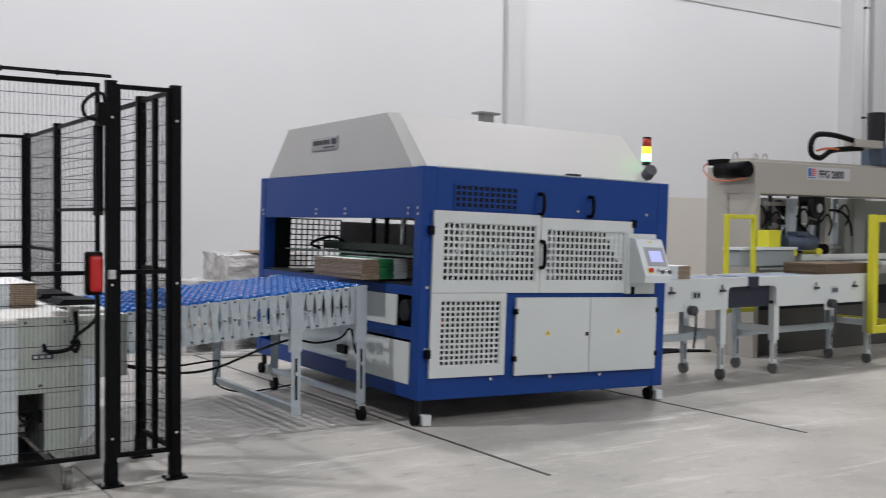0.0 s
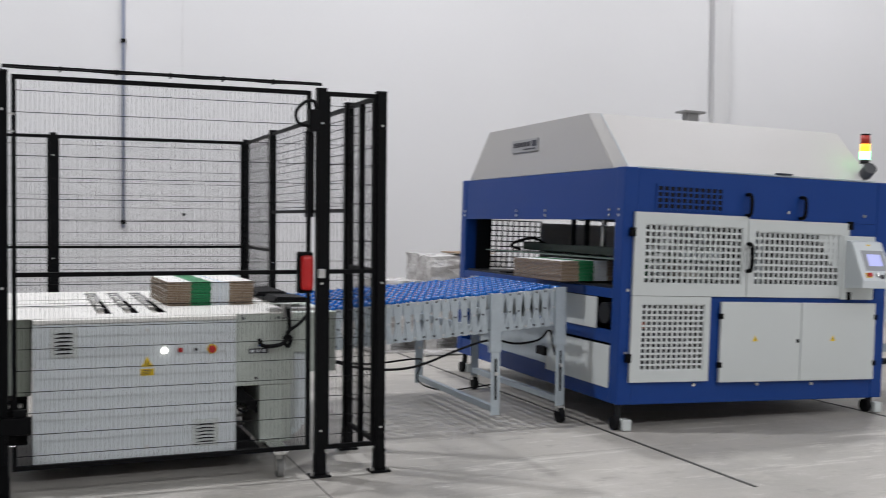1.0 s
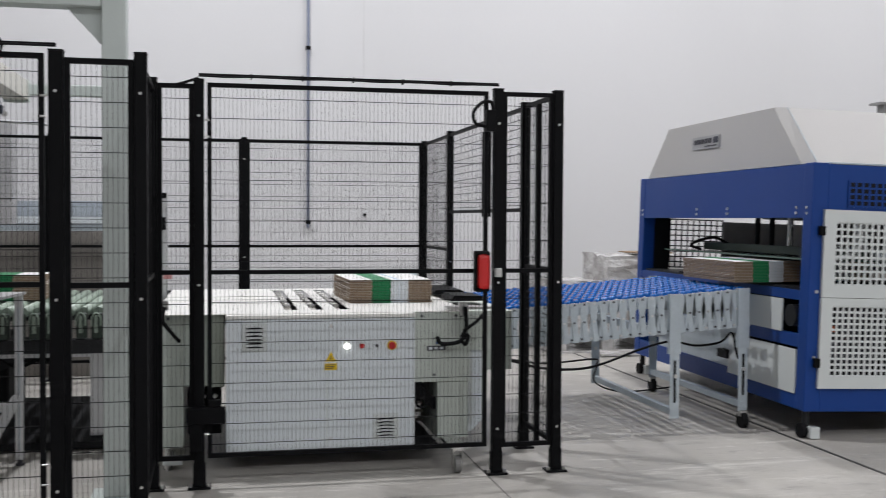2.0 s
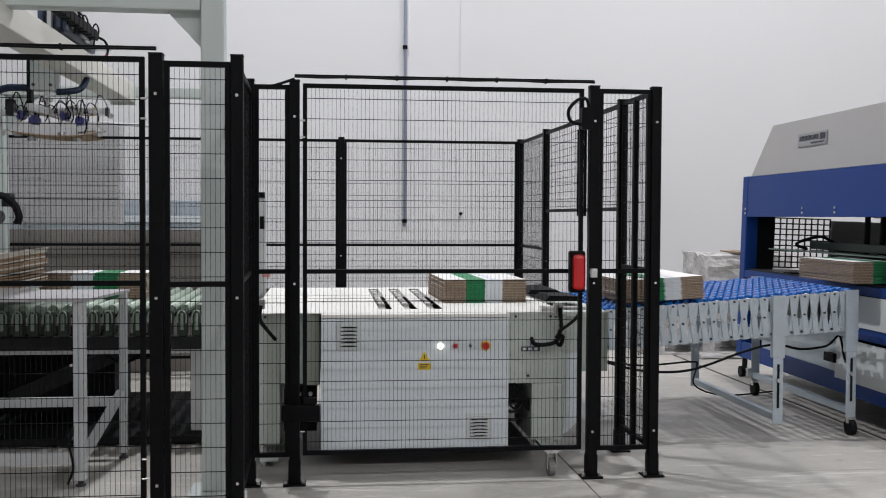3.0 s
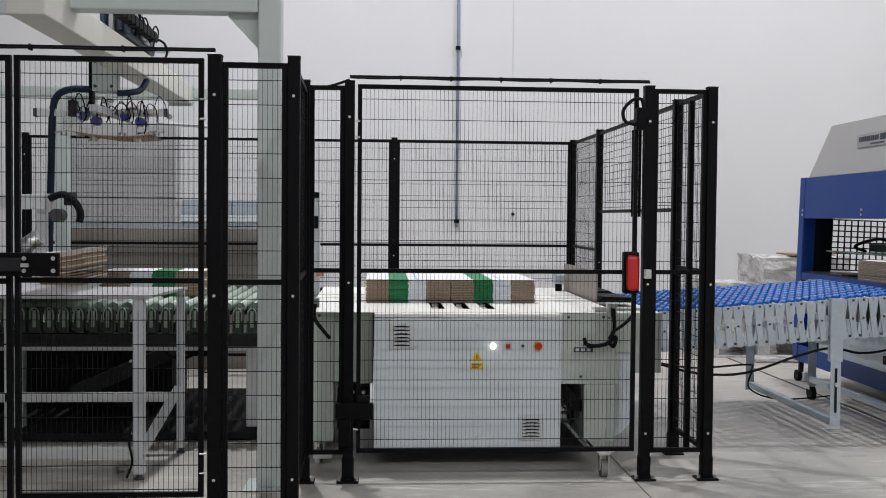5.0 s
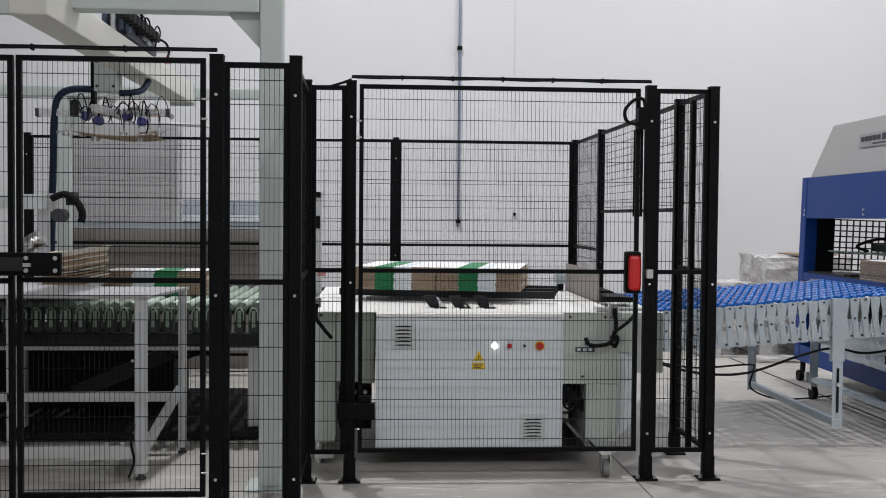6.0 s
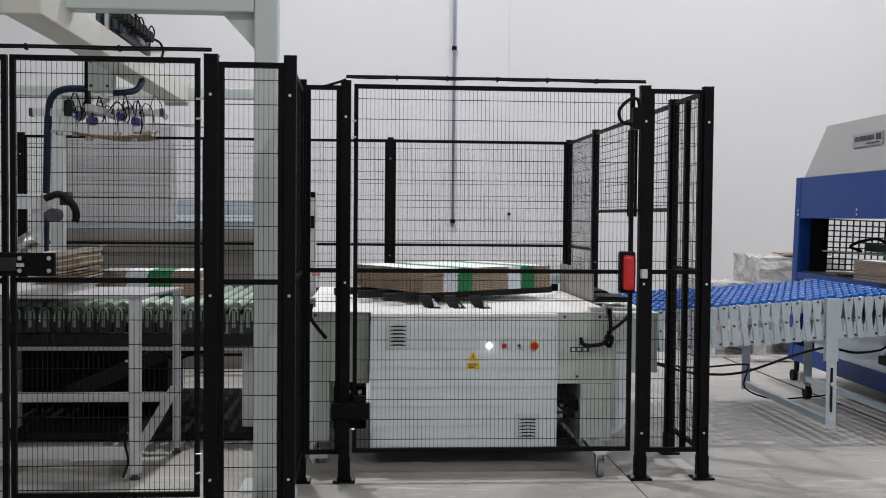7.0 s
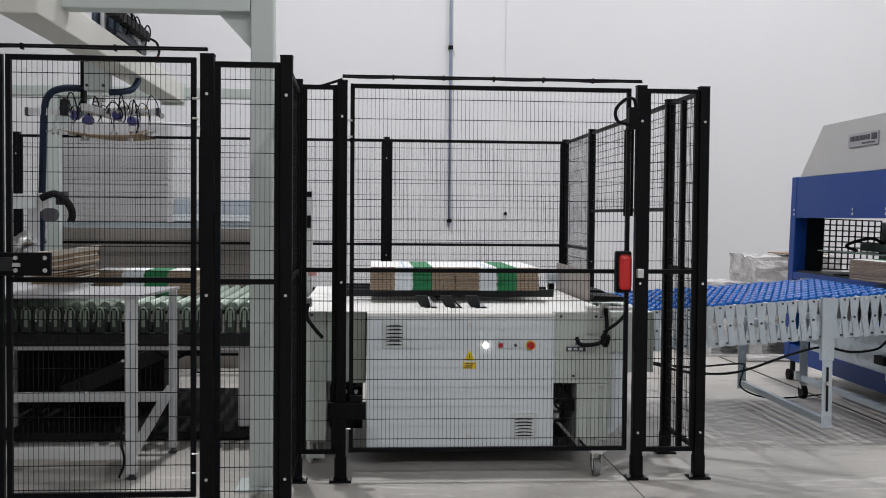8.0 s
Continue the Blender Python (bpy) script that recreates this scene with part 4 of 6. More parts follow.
# back grille seen through the opening
grille(st, DARKSTEEL, SX0 + 0.27, SX0 + 0.76, 0.93, 1.345, SY1 - 0.05, 9, 9, th=0.008, bw=0.011, name="rear_grille")
part("rear_panel", box(SX0 + PW, SX0 + 0.27, SY1 - 0.05, SY1 - 0.04, 0.9, 1.385), DARKSTEEL, st)
part("rear_panel", box(SX0 + 0.77, SX1 - PW, SY1 - 0.05, SY1 - 0.04, 0.9, 1.335), bpy.data.materials["strap_head_grey"], st)
part("rear_panel", box(SX0 + PW, SX1 - PW, SY1 - 0.05, SY1 - 0.04, 0.335, 0.90), WHITEPAINT, st)
# hood
hp = [(SY0 + 0.20, ST), (SY0 + 0.57, 2.07), (SY1 - 0.50, 2.07), (SY1 - 0.10, ST)]
hood = part("hood", prism(hp, "x", SX0 + 0.03, SX1 - 0.03), HOODMETAL, st, "brushed white sheet metal hood")
# sloping front leaf of the hood with chamfered ends
bm = bmesh.new()
leaf = [[bm.verts.new(p) for p in ring] for ring in (
    [(SX0 + 0.032, SY0 + 0.198, ST + 0.002), (SX0 + 0.032, SY0 + 0.568, 2.072), (SX1 - 0.032, SY0 + 0.568, 2.072), (SX1 - 0.032, SY0 + 0.198, ST + 0.002)],
    [(SX0 + 0.07, SY0 + 0.09, ST + 0.002), (SX0 + 0.07, SY0 + 0.475, 2.065), (SX1 - 0.07, SY0 + 0.475, 2.065), (SX1 - 0.07, SY0 + 0.09, ST + 0.002)])]
bm.faces.new(leaf[0])
bm.faces.new(leaf[1][::-1])
for i in range(4):
    bm.faces.new((leaf[0][i], leaf[1][i], leaf[1][(i + 1) % 4], leaf[0][(i + 1) % 4]))
lf = part("front_leaf", bm, HOODMETAL, hood, "brushed white sloping front leaf")
bm = bmesh.new()
bar(bm, (SX0 + 0.075, SY0 + 0.092, ST + 0.006), (SX0 + 0.075, SY0 + 0.474, 2.063), 0.006, 0.006)
part("leaf_seam", bm, GALV, lf)
part("hinge_strip", box(SX0 + 0.12, SX1 - 0.12, SY0 + 0.004, SY0 + 0.085, ST - 0.004, ST + 0.008, bevel=0.002), GALV, st, "pale strip under the hood")
part("catch", box(4.55, 4.67, SY0 - 0.008, SY0 + 0.03, ST + 0.009, ST + 0.020, bevel=0.003), NAVY, st)
part("exhaust", box(4.715, 4.815, 1.76, 1.84, 2.06, 2.245), mat("grey_exhaust_sheet", (0.20, 0.20, 0.20), 0.5), hood)
part("exhaust_cap", box(4.665, 4.865, 1.73, 1.87, 2.245, 2.262, bevel=0.004), bpy.data.materials["grey_exhaust_sheet"], hood)
bd = part("badge", box(SX0 + 0.020, SX0 + 0.028, 1.76, 2.22, 1.865, 1.96), mat("grey_badge", (0.36, 0.36, 0.37), 0.4, metal=0.5), hood, "grey maker's badge with dark bars")
for k in range(5):
    part("badge_bar", box(SX0 + 0.0165, SX0 + 0.0195, 2.135 - k * 0.062, 2.185 - k * 0.062, 1.905, 1.94), INK, bd)
part("badge_square", box(SX0 + 0.0165, SX0 + 0.0195, 1.78, 1.855, 1.90, 1.945), NAVY, bd)
part("badge_bar", box(SX0 + 0.0165, SX0 + 0.0195, 1.80, 2.0, 1.878, 1.888), INK, bd)
# feet
for fx in (SX0 + 0.05, SX1 - 0.06):
    for fy in (SY0 + 0.06, SY1 - 0.08):
        up_ = (fx - SX0) * 0.0297
        f = part("foot", rod((fx, fy, 0.05 + up_), (fx, fy, 0.20), 0.022, 10), DARKSTEEL, st, "levelling castor foot")
        part("wheel", rod((fx - 0.04, fy, 0.045 + up_), (fx - 0.005, fy, 0.045 + up_), 0.045, 16), RUBBER, f)
        part("foot_pad", box(fx + 0.0, fx + 0.06, fy - 0.07, fy - 0.01, 0.005 + up_, 0.075 + up_, bevel=0.004), WHITEPAINT, f, "white foot pad")
# control panel
cp = part("control_panel", prism([(SY0 - 0.03, 1.27), (SY0 - 0.08, 1.26), (SY0 - 0.20, 1.0), (SY0 - 0.19, 0.95), (SY0 - 0.03, 0.94)], "x", 5.13, 5.385), PALEGREY, st, "grey sloping control panel with a screen")
part("mount", box(5.1, 5.38, SY0 - 0.03, SY0 + 0.01, 0.86, 1.30, bevel=0.004), WHITEPAINT, st)


def on_panel(x0, x1, s0, s1, lift_, m, name, label=""):
    a, b = Vector((0, SY0 - 0.08, 1.26)), Vector((0, SY0 - 0.20, 1.0))
    d = b - a
    nrm = Vector((0, d.z, -d.y)).normalized()
    if nrm.y > 0:
        nrm = -nrm
    bm = bmesh.new()
    pts = [a + d * s + Vector((x, 0, 0)) + nrm * h for h in (0.0005, lift_) for x, s in ((x0, s0), (x1, s0), (x1, s1), (x0, s1))]
    vs = [bm.verts.new(p) for p in pts]
    for f in ((0, 1, 2, 3), (7, 6, 5, 4), (0, 4, 5, 1), (1, 5, 6, 2), (2, 6, 7, 3), (3, 7, 4, 0)):
        bm.faces.new([vs[i] for i in f])
    return part(name, bm, m, cp, label)


on_panel(5.18, 5.37, 0.22, 0.74, 0.002, mat("panel_bezel", (0.33, 0.35, 0.38), 0.4), "bezel")
on_panel(5.22, 5.335, 0.32, 0.62, 0.004, SCREEN, "screen", "lit touch screen")
on_panel(5.165, 5.215, 0.80, 0.92, 0.004, SIGNYEL, "stop_ring")
on_panel(5.175, 5.205, 0.82, 0.90, 0.022, RED, "stop_button", "red emergency stop")
for k in range(4):
    on_panel(5.25 + k * 0.036, 5.272 + k * 0.036, 0.82 + 0.04 * (k % 2), 0.90 + 0.04 * (k % 2), 0.014, INK if k % 2 else STEEL, "push_button")
on_panel(5.245, 5.275, 0.06, 0.10, 0.002, SIGNYEL, "label")
# beacon
bc = part("beacon", rod((5.375, SY0 + 0.1, ST + 0.0), (5.375, SY0 + 0.1, ST + 0.135), 0.010, 8), STEEL, st, "signal beacon with lit lenses")
part("beacon_base", rod((5.385, SY0 + 0.10, ST + 0.06), (5.365, SY0 + 0.03, ST + 0.10), 0.045, 16), INK, bc)
for k, m in enumerate((DARKSTEEL, LAMPGREEN, LAMPAMBER, LAMPRED, RUBBER)):
    z0 = ST + 0.135 + (0, 0.03, 0.085, 0.140, 0.200)[k]
    z1 = ST + 0.135 + (0.03, 0.085, 0.140, 0.200, 0.212)[k]
    part(("beacon_socket", "green_lens", "amber_lens", "red_lens", "beacon_cap")[k], rod((5.375, SY0 + 0.1, z0), (5.375, SY0 + 0.1, z1 - 0.002), 0.033, 18), m, bc, smooth=True)
st.rotation_euler = (0, radians(1.7), radians(-1.2))

# ---- wrapped pallet by the wall ----
wp = thing("wrapped_pallet", "film-wrapped goods on a pallet by the wall with a cardboard sheet", "pallet", (3.95, 4.9, 0))
rw = random.Random(3)


def crumpled(x0, x1, y0, y1, z0, z1, amp, cuts=9):
    bm = bmesh.new()
    bx(bm, x0, x1, y0, y1, z0, z1)
    bmesh.ops.subdivide_edges(bm, edges=bm.edges[:], cuts=cuts, use_grid_fill=True)
    for v in bm.verts:
        n = noise.noise_vector(v.co * 7.0) + 0.5 * noise.noise_vector(v.co * 17.0)
        v.co += n * amp
    return bm


part("wrapped_load", crumpled(3.72, 4.58, 4.55, 5.3, 0.62, 0.97, 0.028), FILM, wp, "crumpled clear film over grey parts")
part("wrapped_base", crumpled(3.15, 4.3, 4.5, 5.35, 0.16, 0.66, 0.022), FILM, wp)
part("card_sheet", box(4.02, 4.27, 4.49, 4.502, 0.80, 0.97), CARD, wp)
part("card_sheet", box(4.05, 4.45, 4.6, 5.1, 0.985, 0.997), CARD, wp, "brown board on the load")
part("film_flap", crumpled(3.15, 3.62, 4.45, 5.2, 0.66, 0.72, 0.02, 6), FILM, wp)
part("card_sheet", box(3.50, 3.75, 4.47, 4.482, 0.665, 0.72), CARD, wp)
for k in range(3):
    part("pallet_block", box(3.15 + k * 0.5, 3.27 + k * 0.5, 4.5, 5.3, 0.02, 0.15), FILM, wp)
part("pallet_deck", box(3.12, 4.4, 4.47, 5.35, 0.0, 0.02), FILM, wp)
solo("loose_film", crumpled(3.5, 4.2, 4.15, 4.42, 0.010, 0.035, 0.010), FILM, "crumpled clear film lying on the floor", "plastic film")

# ---- outfeed conveyors behind the strapper ----


def feed_conveyor(x0, x1, legs, y0, label, cut_end=""):
    y1 = y0 + 0.5
    z1 = 0.865
    c = thing("belt_conveyor", label, "conveyor", (x0, y0, 0), "white feed conveyors")
    r = 0.07
    lo = [(x0, 0.60)] if cut_end != "left" else [(x0 + 0.26, 0.60), (x0 + 0.26, 0.74), (x0 + 0.25, 0.77), (x0 + 0.22, 0.785), (x0, 0.79)]
    hi = [(x1, 0.60)] if cut_end != "right" else [(x1, 0.79), (x1 - 0.22, 0.785), (x1 - 0.25, 0.77), (x1 - 0.26, 0.74), (x1 - 0.26, 0.60)]
    pr = lo + [(x0, z1), (x1, z1)] + hi
    part("side_cheek", prism(pr, "y", y0, y0 + 0.03), WHITEPAINT, c, "white side cheek")
    part("side_cheek", prism(pr, "y", y1 - 0.03, y1), WHITEPAINT, c)
    part("belt", box(x0 + 0.02, x1 - 0.02, y0 + 0.03, y1 - 0.03, z1 - 0.03, z1 - 0.008), mat("grey_blue_belt", (0.24, 0.28, 0.36), 0.6), c)
    for lx in legs:
        for ly in (y0 + 0.04, y1 - 0.04):
            lg = part("leg", box(lx - 0.035, lx + 0.035, ly - 0.03, ly + 0.03, 0.30, 0.62, bevel=0.004), WHITEPAINT if ly < y0 + 0.2 else GALV, c, "white adjustable leg")
            part("leg_foot", box(lx - 0.022, lx + 0.022, ly - 0.02, ly + 0.02, 0.09, 0.31), WHITEPAINT if ly < y0 + 0.2 else GALV, lg)
            part("leg_slot", box(lx - 0.009, lx + 0.009, ly - 0.0215, ly - 0.0205, 0.13, 0.27), INK, lg)
            part("wheel", rod((lx - 0.015, ly, 0.05), (lx + 0.012, ly, 0.05), 0.05, 16), mat("grey_tyre", (0.09, 0.09, 0.09), 0.6) if "grey_tyre" not in bpy.data.materials else bpy.data.materials["grey_tyre"], lg)
            part("fork", box(lx + 0.014, lx + 0.035, ly - 0.03, ly + 0.03, 0.02, 0.10), GALV, lg)
        part("cross_bar", box(lx - 0.02, lx + 0.02, y0 + 0.06, y1 - 0.06, 0.36, 0.42), WHITEPAINT, c)
    return c


def fittings(c, xs, z, y):
    for k, x in enumerate(xs):
        f = part("sensor_holder", box(x - 0.028, x + 0.028, y - 0.03, y, z - 0.05, z - 0.03, bevel=0.004), INK, c)
        part("pin", rod((x, y - 0.015, z - 0.03), (x, y - 0.015, z + 0.01), 0.012, 8), STEEL, f)
    xm = (xs[0] + xs[1]) / 2
    pt = part("switch_plate", box(xm - 0.06, xm + 0.04, y - 0.004, y, z - 0.10, z - 0.035), GALV, c)
    for dx in (-0.035, 0.01):
        part("switch", box(xm + dx, xm + dx + 0.022, y - 0.01, y - 0.004, z - 0.09, z - 0.05), INK, pt)
    pg = part("power_plug", rod((xm - 0.08, y - 0.06, z - 0.19), (xm - 0.08, y, z - 0.19), 0.040, 12), INK, c, "black power plug")
    part("socket_plate", box(xm - 0.15, xm - 0.02, y - 0.004, y, z - 0.25, z - 0.14), WHITEPAINT, pg)
    part("plug_cable", tube([(xm - 0.08, y - 0.07, z - 0.21), (xm - 0.08, y - 0.07, z - 0.35), (xm - 0.06, y - 0.03, z - 0.5)], 0.010), INK, pg)


FY = 0.80
fa = feed_conveyor(5.60, 6.96, (6.66,), FY, "white belt conveyor feeding the strapper", "right")
fb = feed_conveyor(7.06, 8.75, (7.34, 8.70), FY, "white belt conveyor in front of the folder gluer", "left")
fittings(fa, (6.02, 6.62), 0.80, FY)
fittings(fb, (7.86, 8.42), 0.79, FY)
part("end_plate", box(6.72, 7.30, FY + 0.05, FY + 0.10, 0.60, 0.84, bevel=0.02), NAVY, fa, "dark blue end plate")
part("end_bracket", box(6.95, 7.07, FY - 0.02, FY + 0.02, 0.77, 0.872, bevel=0.01), NAVY, fa)
part("stretcher", box(5.6, 6.66, FY + 0.2, FY + 0.24, 0.33, 0.39), GALV, fa)
part("stretcher", box(7.34, 8.70, FY + 0.4, FY + 0.44, 0.30, 0.36), GALV, fb)
bundle(6.02, FY + 0.39, 0.858, 0, LBL + ", before the strapper", 12)
ds = thing("cardboard_stack", "dark brown stack of cardboard blanks on the feed conveyor", "cardboard stack", (8.35, 1.05, 0.858))
for k in range(9):
    xo = 0.004 * math.sin(k * 2.3)
    part("sheet", box(8.02 + xo, 8.72 + xo, 0.82, 1.28, 0.858 + k * 0.0115, 0.858 + k * 0.0115 + 0.0105), mat("dark_cardboard", (0.12, 0.082, 0.052), 0.85, vary=0.15) if k == 0 else bpy.data.materials["dark_cardboard"], ds)
fc = thing("floor_cables", "black cables lying on the floor under the conveyor", "cable", (6.9, 2.2, 0))
for k in range(4):
    part("cord", tube([(5.7 + k * 0.2, 1.6 + 0.25 * k, 0.012), (6.3, 2.0 + 0.15 * k, 0.012), (6.9, 1.9 + 0.2 * k, 0.012), (7.5, 2.3 + 0.1 * k, 0.012), (8.1, 2.1, 0.012)], 0.011), RUBBER, fc)

# ---- folder gluer ----
fg = thing("folder_gluer", "large cream folder gluer machine with yellow guards", "machine", (9.5, 3.0, 0))
FFY = 1.6
part("left_wall", box(7.99, 8.06, FFY + 0.004, 2.23, 0.0, 1.90, bevel=0.006), CREAM, fg, "tall cream end wall")
part("wall_seam", box(7.986, 7.989, 1.94, 1.945, 0.0, 1.89), INK, fg)
part("top_beam", box(7.985, 13.0, FFY, FFY + 0.40, 1.62, 1.94, bevel=0.01), CREAM, fg, "cream top beam")
part("top_rail", box(8.1, 13.0, FFY + 0.2, FFY + 0.6, 1.94, 1.98), CREAM, fg)
part("back_wall", box(8.95, 13.0, 2.9, 3.1, 0.0, 1.63), mat("grey_green_sheet", (0.24, 0.25, 0.225), 0.5, vary=0.08, stain=2), fg)
part("column", box(10.2, 10.4, FFY + 0.45, 2.85, 0.0, 1.62), bpy.data.materials["grey_green_sheet"], fg)
part("column", box(12.2, 13.0, FFY + 0.1, 2.85, 0.0, 1.63), CREAM, fg)
# bed colour holds the darkness of the void below the deck
part("bed", box(8.08, 13.0, FFY + 0.12, 2.22, 0.0, 0.62, bevel=0.01), mat("shaded_machine_bed", (0.045, 0.044, 0.041), 0.5), fg, "machine bed coloured dark as a shaded void")
part("deck", box(8.08, 12.2, FFY - 0.08, 2.22, 0.80, 0.85, bevel=0.006), mat("grey_deck", (0.30, 0.30, 0.29), 0.5), fg)
part("deck", box(7.54, 8.33, FFY - 0.20, FFY - 0.004, 0.92, 1.07, bevel=0.01), mat("deck_grey", (0.30, 0.33, 0.34), 0.5), fg, "pale grey inspection deck")
part("guide_rail", box(7.52, 8.35, FFY - 0.22, FFY - 0.004, 1.074, 1.10), PALEGREY, fg)
part("guide_rail", box(8.55, 10.6, FFY - 0.12, FFY - 0.09, 0.96, 1.02), WHITEPAINT, fg)
for k in range(7):
    part("belt_head", box(8.65 + k * 0.18, 8.77 + k * 0.18, FFY - 0.22, FFY - 0.10, 0.90, 0.94, bevel=0.01), WHITEPAINT, fg)
    part("belt_foot", box(8.67 + k * 0.18, 8.74 + k * 0.18, FFY - 0.20, FFY - 0.12, 0.86, 0.90), mat("cream_shadow_part", (0.35, 0.34, 0.30), 0.5) if k == 0 else CREAM, fg)
part("drum", rod((8.35, 2.1, 1.58), (8.35, 2.35, 1.58), 0.17, 24), DARKSTEEL, fg)
part("tie_rod", rod((8.28, 2.3, 0.9), (8.28, 2.3, 1.63), 0.05, 12), DARKSTEEL, fg)
part("control_box", box(8.0, 8.17, FFY - 0.16, FFY - 0.01, 1.10, 1.265, bevel=0.006), YELLOW, fg, "yellow junction box")
mt = part("motor", rod((8.30, FFY - 0.08, 1.14), (8.76, FFY - 0.08, 1.14), 0.075, 18), MOTORBLUE, fg, "blue-grey electric motor", smooth=True)
part("motor_box", box(8.45, 8.62, FFY - 0.15, FFY - 0.01, 1.21, 1.25, bevel=0.006), MOTORBLUE, mt)
part("gear", rod((8.40, FFY - 0.15, 1.04), (8.40, FFY + 0.1, 1.04), 0.035, 10), YELLOW, fg)
part("gear", rod((8.78, FFY - 0.15, 1.05), (8.88, FFY + 0.1, 1.05), 0.035, 10), YELLOW, fg)
bm = bmesh.new()
bar(bm, (9.05, 2.2, 1.56), (9.65, 2.2, 1.12), 0.07, 0.07)
part("swing_arm", bm, BLACK, fg, "black diagonal arm")
part("swing_head", rod((9.62, 2.0, 1.05), (9.72, 2.4, 1.05), 0.06, 12), BLACK, fg)
part("pulley", rod((9.35, 2.15, 1.2), (9.35, 2.3, 1.2), 0.09, 16), DARKSTEEL, fg)
part("arm_bar", box(8.8, 9.15, 2.1, 2.16, 1.52, 1.56), CREAM, fg)
part("mirror_plate", box(8.75, 9.35, 2.40, 2.42, 1.12, 1.48), mat("worn_steel_plate", (0.34, 0.31, 0.28), 0.35, metal=0.4), fg)
for k, (xa, za, zb) in enumerate(((9.02, 1.0, 1.6), (9.75, 0.9, 1.62), (10.02, 1.1, 1.62), (10.65, 0.9, 1.5))):
    part("side_frame", box(xa, xa + 0.10, 2.0 + 0.1 * k, 2.06 + 0.1 * k, za, zb, bevel=0.006), CREAM if k % 2 else GALV, fg, "cream machine side frame")
part("tool_disc", rod((9.42, 1.95, 1.50), (9.42, 2.0, 1.50), 0.12, 24), DARKSTEEL, fg, "dark tool disc")
part("tool_disc_hub", rod((9.42, 1.93, 1.50), (9.42, 1.95, 1.50), 0.05, 16), STEEL, fg)
part("handle_rod", tube([(9.55, 1.9, 1.48), (9.75, 1.9, 1.46), (9.9, 1.9, 1.36), (9.95, 1.9, 1.2)], 0.014), BLACK, fg)
# near-black sheet put in for the shade of the gap
part("gap_shade_sheet", box(8.10, 12.2, FFY + 0.09, FFY + 0.118, 0.46, 0.66), DARKIN, fg, "dark sheet for the shaded gap under the deck")
for k in range(5):
    part("guide_plate", box(9.0 + k * 0.27, 9.16 + k * 0.27, 2.5, 2.54, 0.9, 1.25 + 0.08 * (k % 3), bevel=0.004), CREAM if k % 2 else GALV, fg)
    part("nip_roller", rod((8.95 + k * 0.27, 2.3, 1.30 + 0.05 * (k % 2)), (9.15 + k * 0.27, 2.3, 1.30 + 0.05 * (k % 2)), 0.035, 12), DARKSTEEL if k % 2 else STEEL, fg)
for k, (xa, zc, ln) in enumerate(((8.45, 1.42, 0.16), (8.7, 1.36, 0.10), (9.15, 1.40, 0.12), (9.55, 1.34, 0.18), (9.85, 1.45, 0.10))):
    part("air_cylinder", rod((xa, 2.05, zc - ln), (xa + 0.03, 2.05, zc + ln), 0.022, 10), (STEEL, DARKSTEEL)[k % 2], fg)
    part("hose_loop", tube([(xa, 2.02, zc), (xa + 0.10, 2.0, zc + 0.09), (xa + 0.18, 2.0, zc - 0.02), (xa + 0.15, 2.02, zc - 0.14)], 0.010), RUBBER, fg)
part("cross_tube", rod((8.1, 2.2, 1.06), (10.2, 2.2, 1.06), 0.03, 10), STEEL, fg)
for x in (9.0, 9.3, 9.5):
    part("drop_rod", rod((x, 2.25, 1.3), (x, 2.25, 1.63), 0.022, 8), DARKSTEEL, fg)
part("wheel_guard", rod((9.5, 2.0, 1.62), (9.5, 2.2, 1.62), 0.10, 20), DARKSTEEL, fg)
part("cylinder", rod((7.91, FFY + 0.03, 1.86), (7.91, FFY + 0.42, 1.855), 0.078, 16), BLACK, fg, "black drive cylinder", smooth=True)
part("cylinder_box", box(7.87, 7.95, FFY + 0.30, FFY + 0.52, 1.91, 1.97, bevel=0.006), BLACK, fg)
part("hose", tube([(7.90, FFY + 0.50, 1.95), (7.86, FFY + 0.56, 1.90), (7.84, FFY + 0.52, 1.83), (7.82, FFY + 0.40, 1.765), (7.82, FFY + 0.22, 1.745), (7.90, FFY + 0.05, 1.77)], 0.007), ORANGE, fg, "orange hose")
for x in (8.15, 8.45, 8.6):
    part("eye_bolt", tube([(x - 0.03, FFY + 0.4, 1.98), (x - 0.03, FFY + 0.4, 2.02), (x, FFY + 0.4, 2.05), (x + 0.03, FFY + 0.4, 2.02), (x + 0.03, FFY + 0.4, 1.98)], 0.01), STEEL, fg)
ch = part("cable_chain", tube([(9.80, FFY + 0.2, 2.24), (9.45, FFY + 0.2, 2.28), (9.18, FFY + 0.2, 2.27), (9.08, FFY + 0.2, 2.17), (9.10, FFY + 0.2, 2.06), (9.24, FFY + 0.2, 2.03), (9.42, FFY + 0.2, 2.11), (9.65, FFY + 0.2, 2.14), (9.95, FFY + 0.2, 2.16)], 0.030, 8), BLACK, fg, "black cable drag chain")
part("chain_tray", tube([(9.14, FFY + 0.17, 2.10), (9.30, FFY + 0.17, 2.13), (9.5, FFY + 0.17, 2.13)], 0.012), ORANGE, fg, "orange hose in the chain")
part("chain_mount", box(9.78, 10.22, FFY + 0.12, FFY + 0.3, 2.17, 2.25), CREAM, fg)
part("drive_motor", box(10.22, 10.5, FFY + 0.15, FFY + 0.4, 1.98, 2.2, bevel=0.02), MOTORBLUE, fg, "blue drive motor")
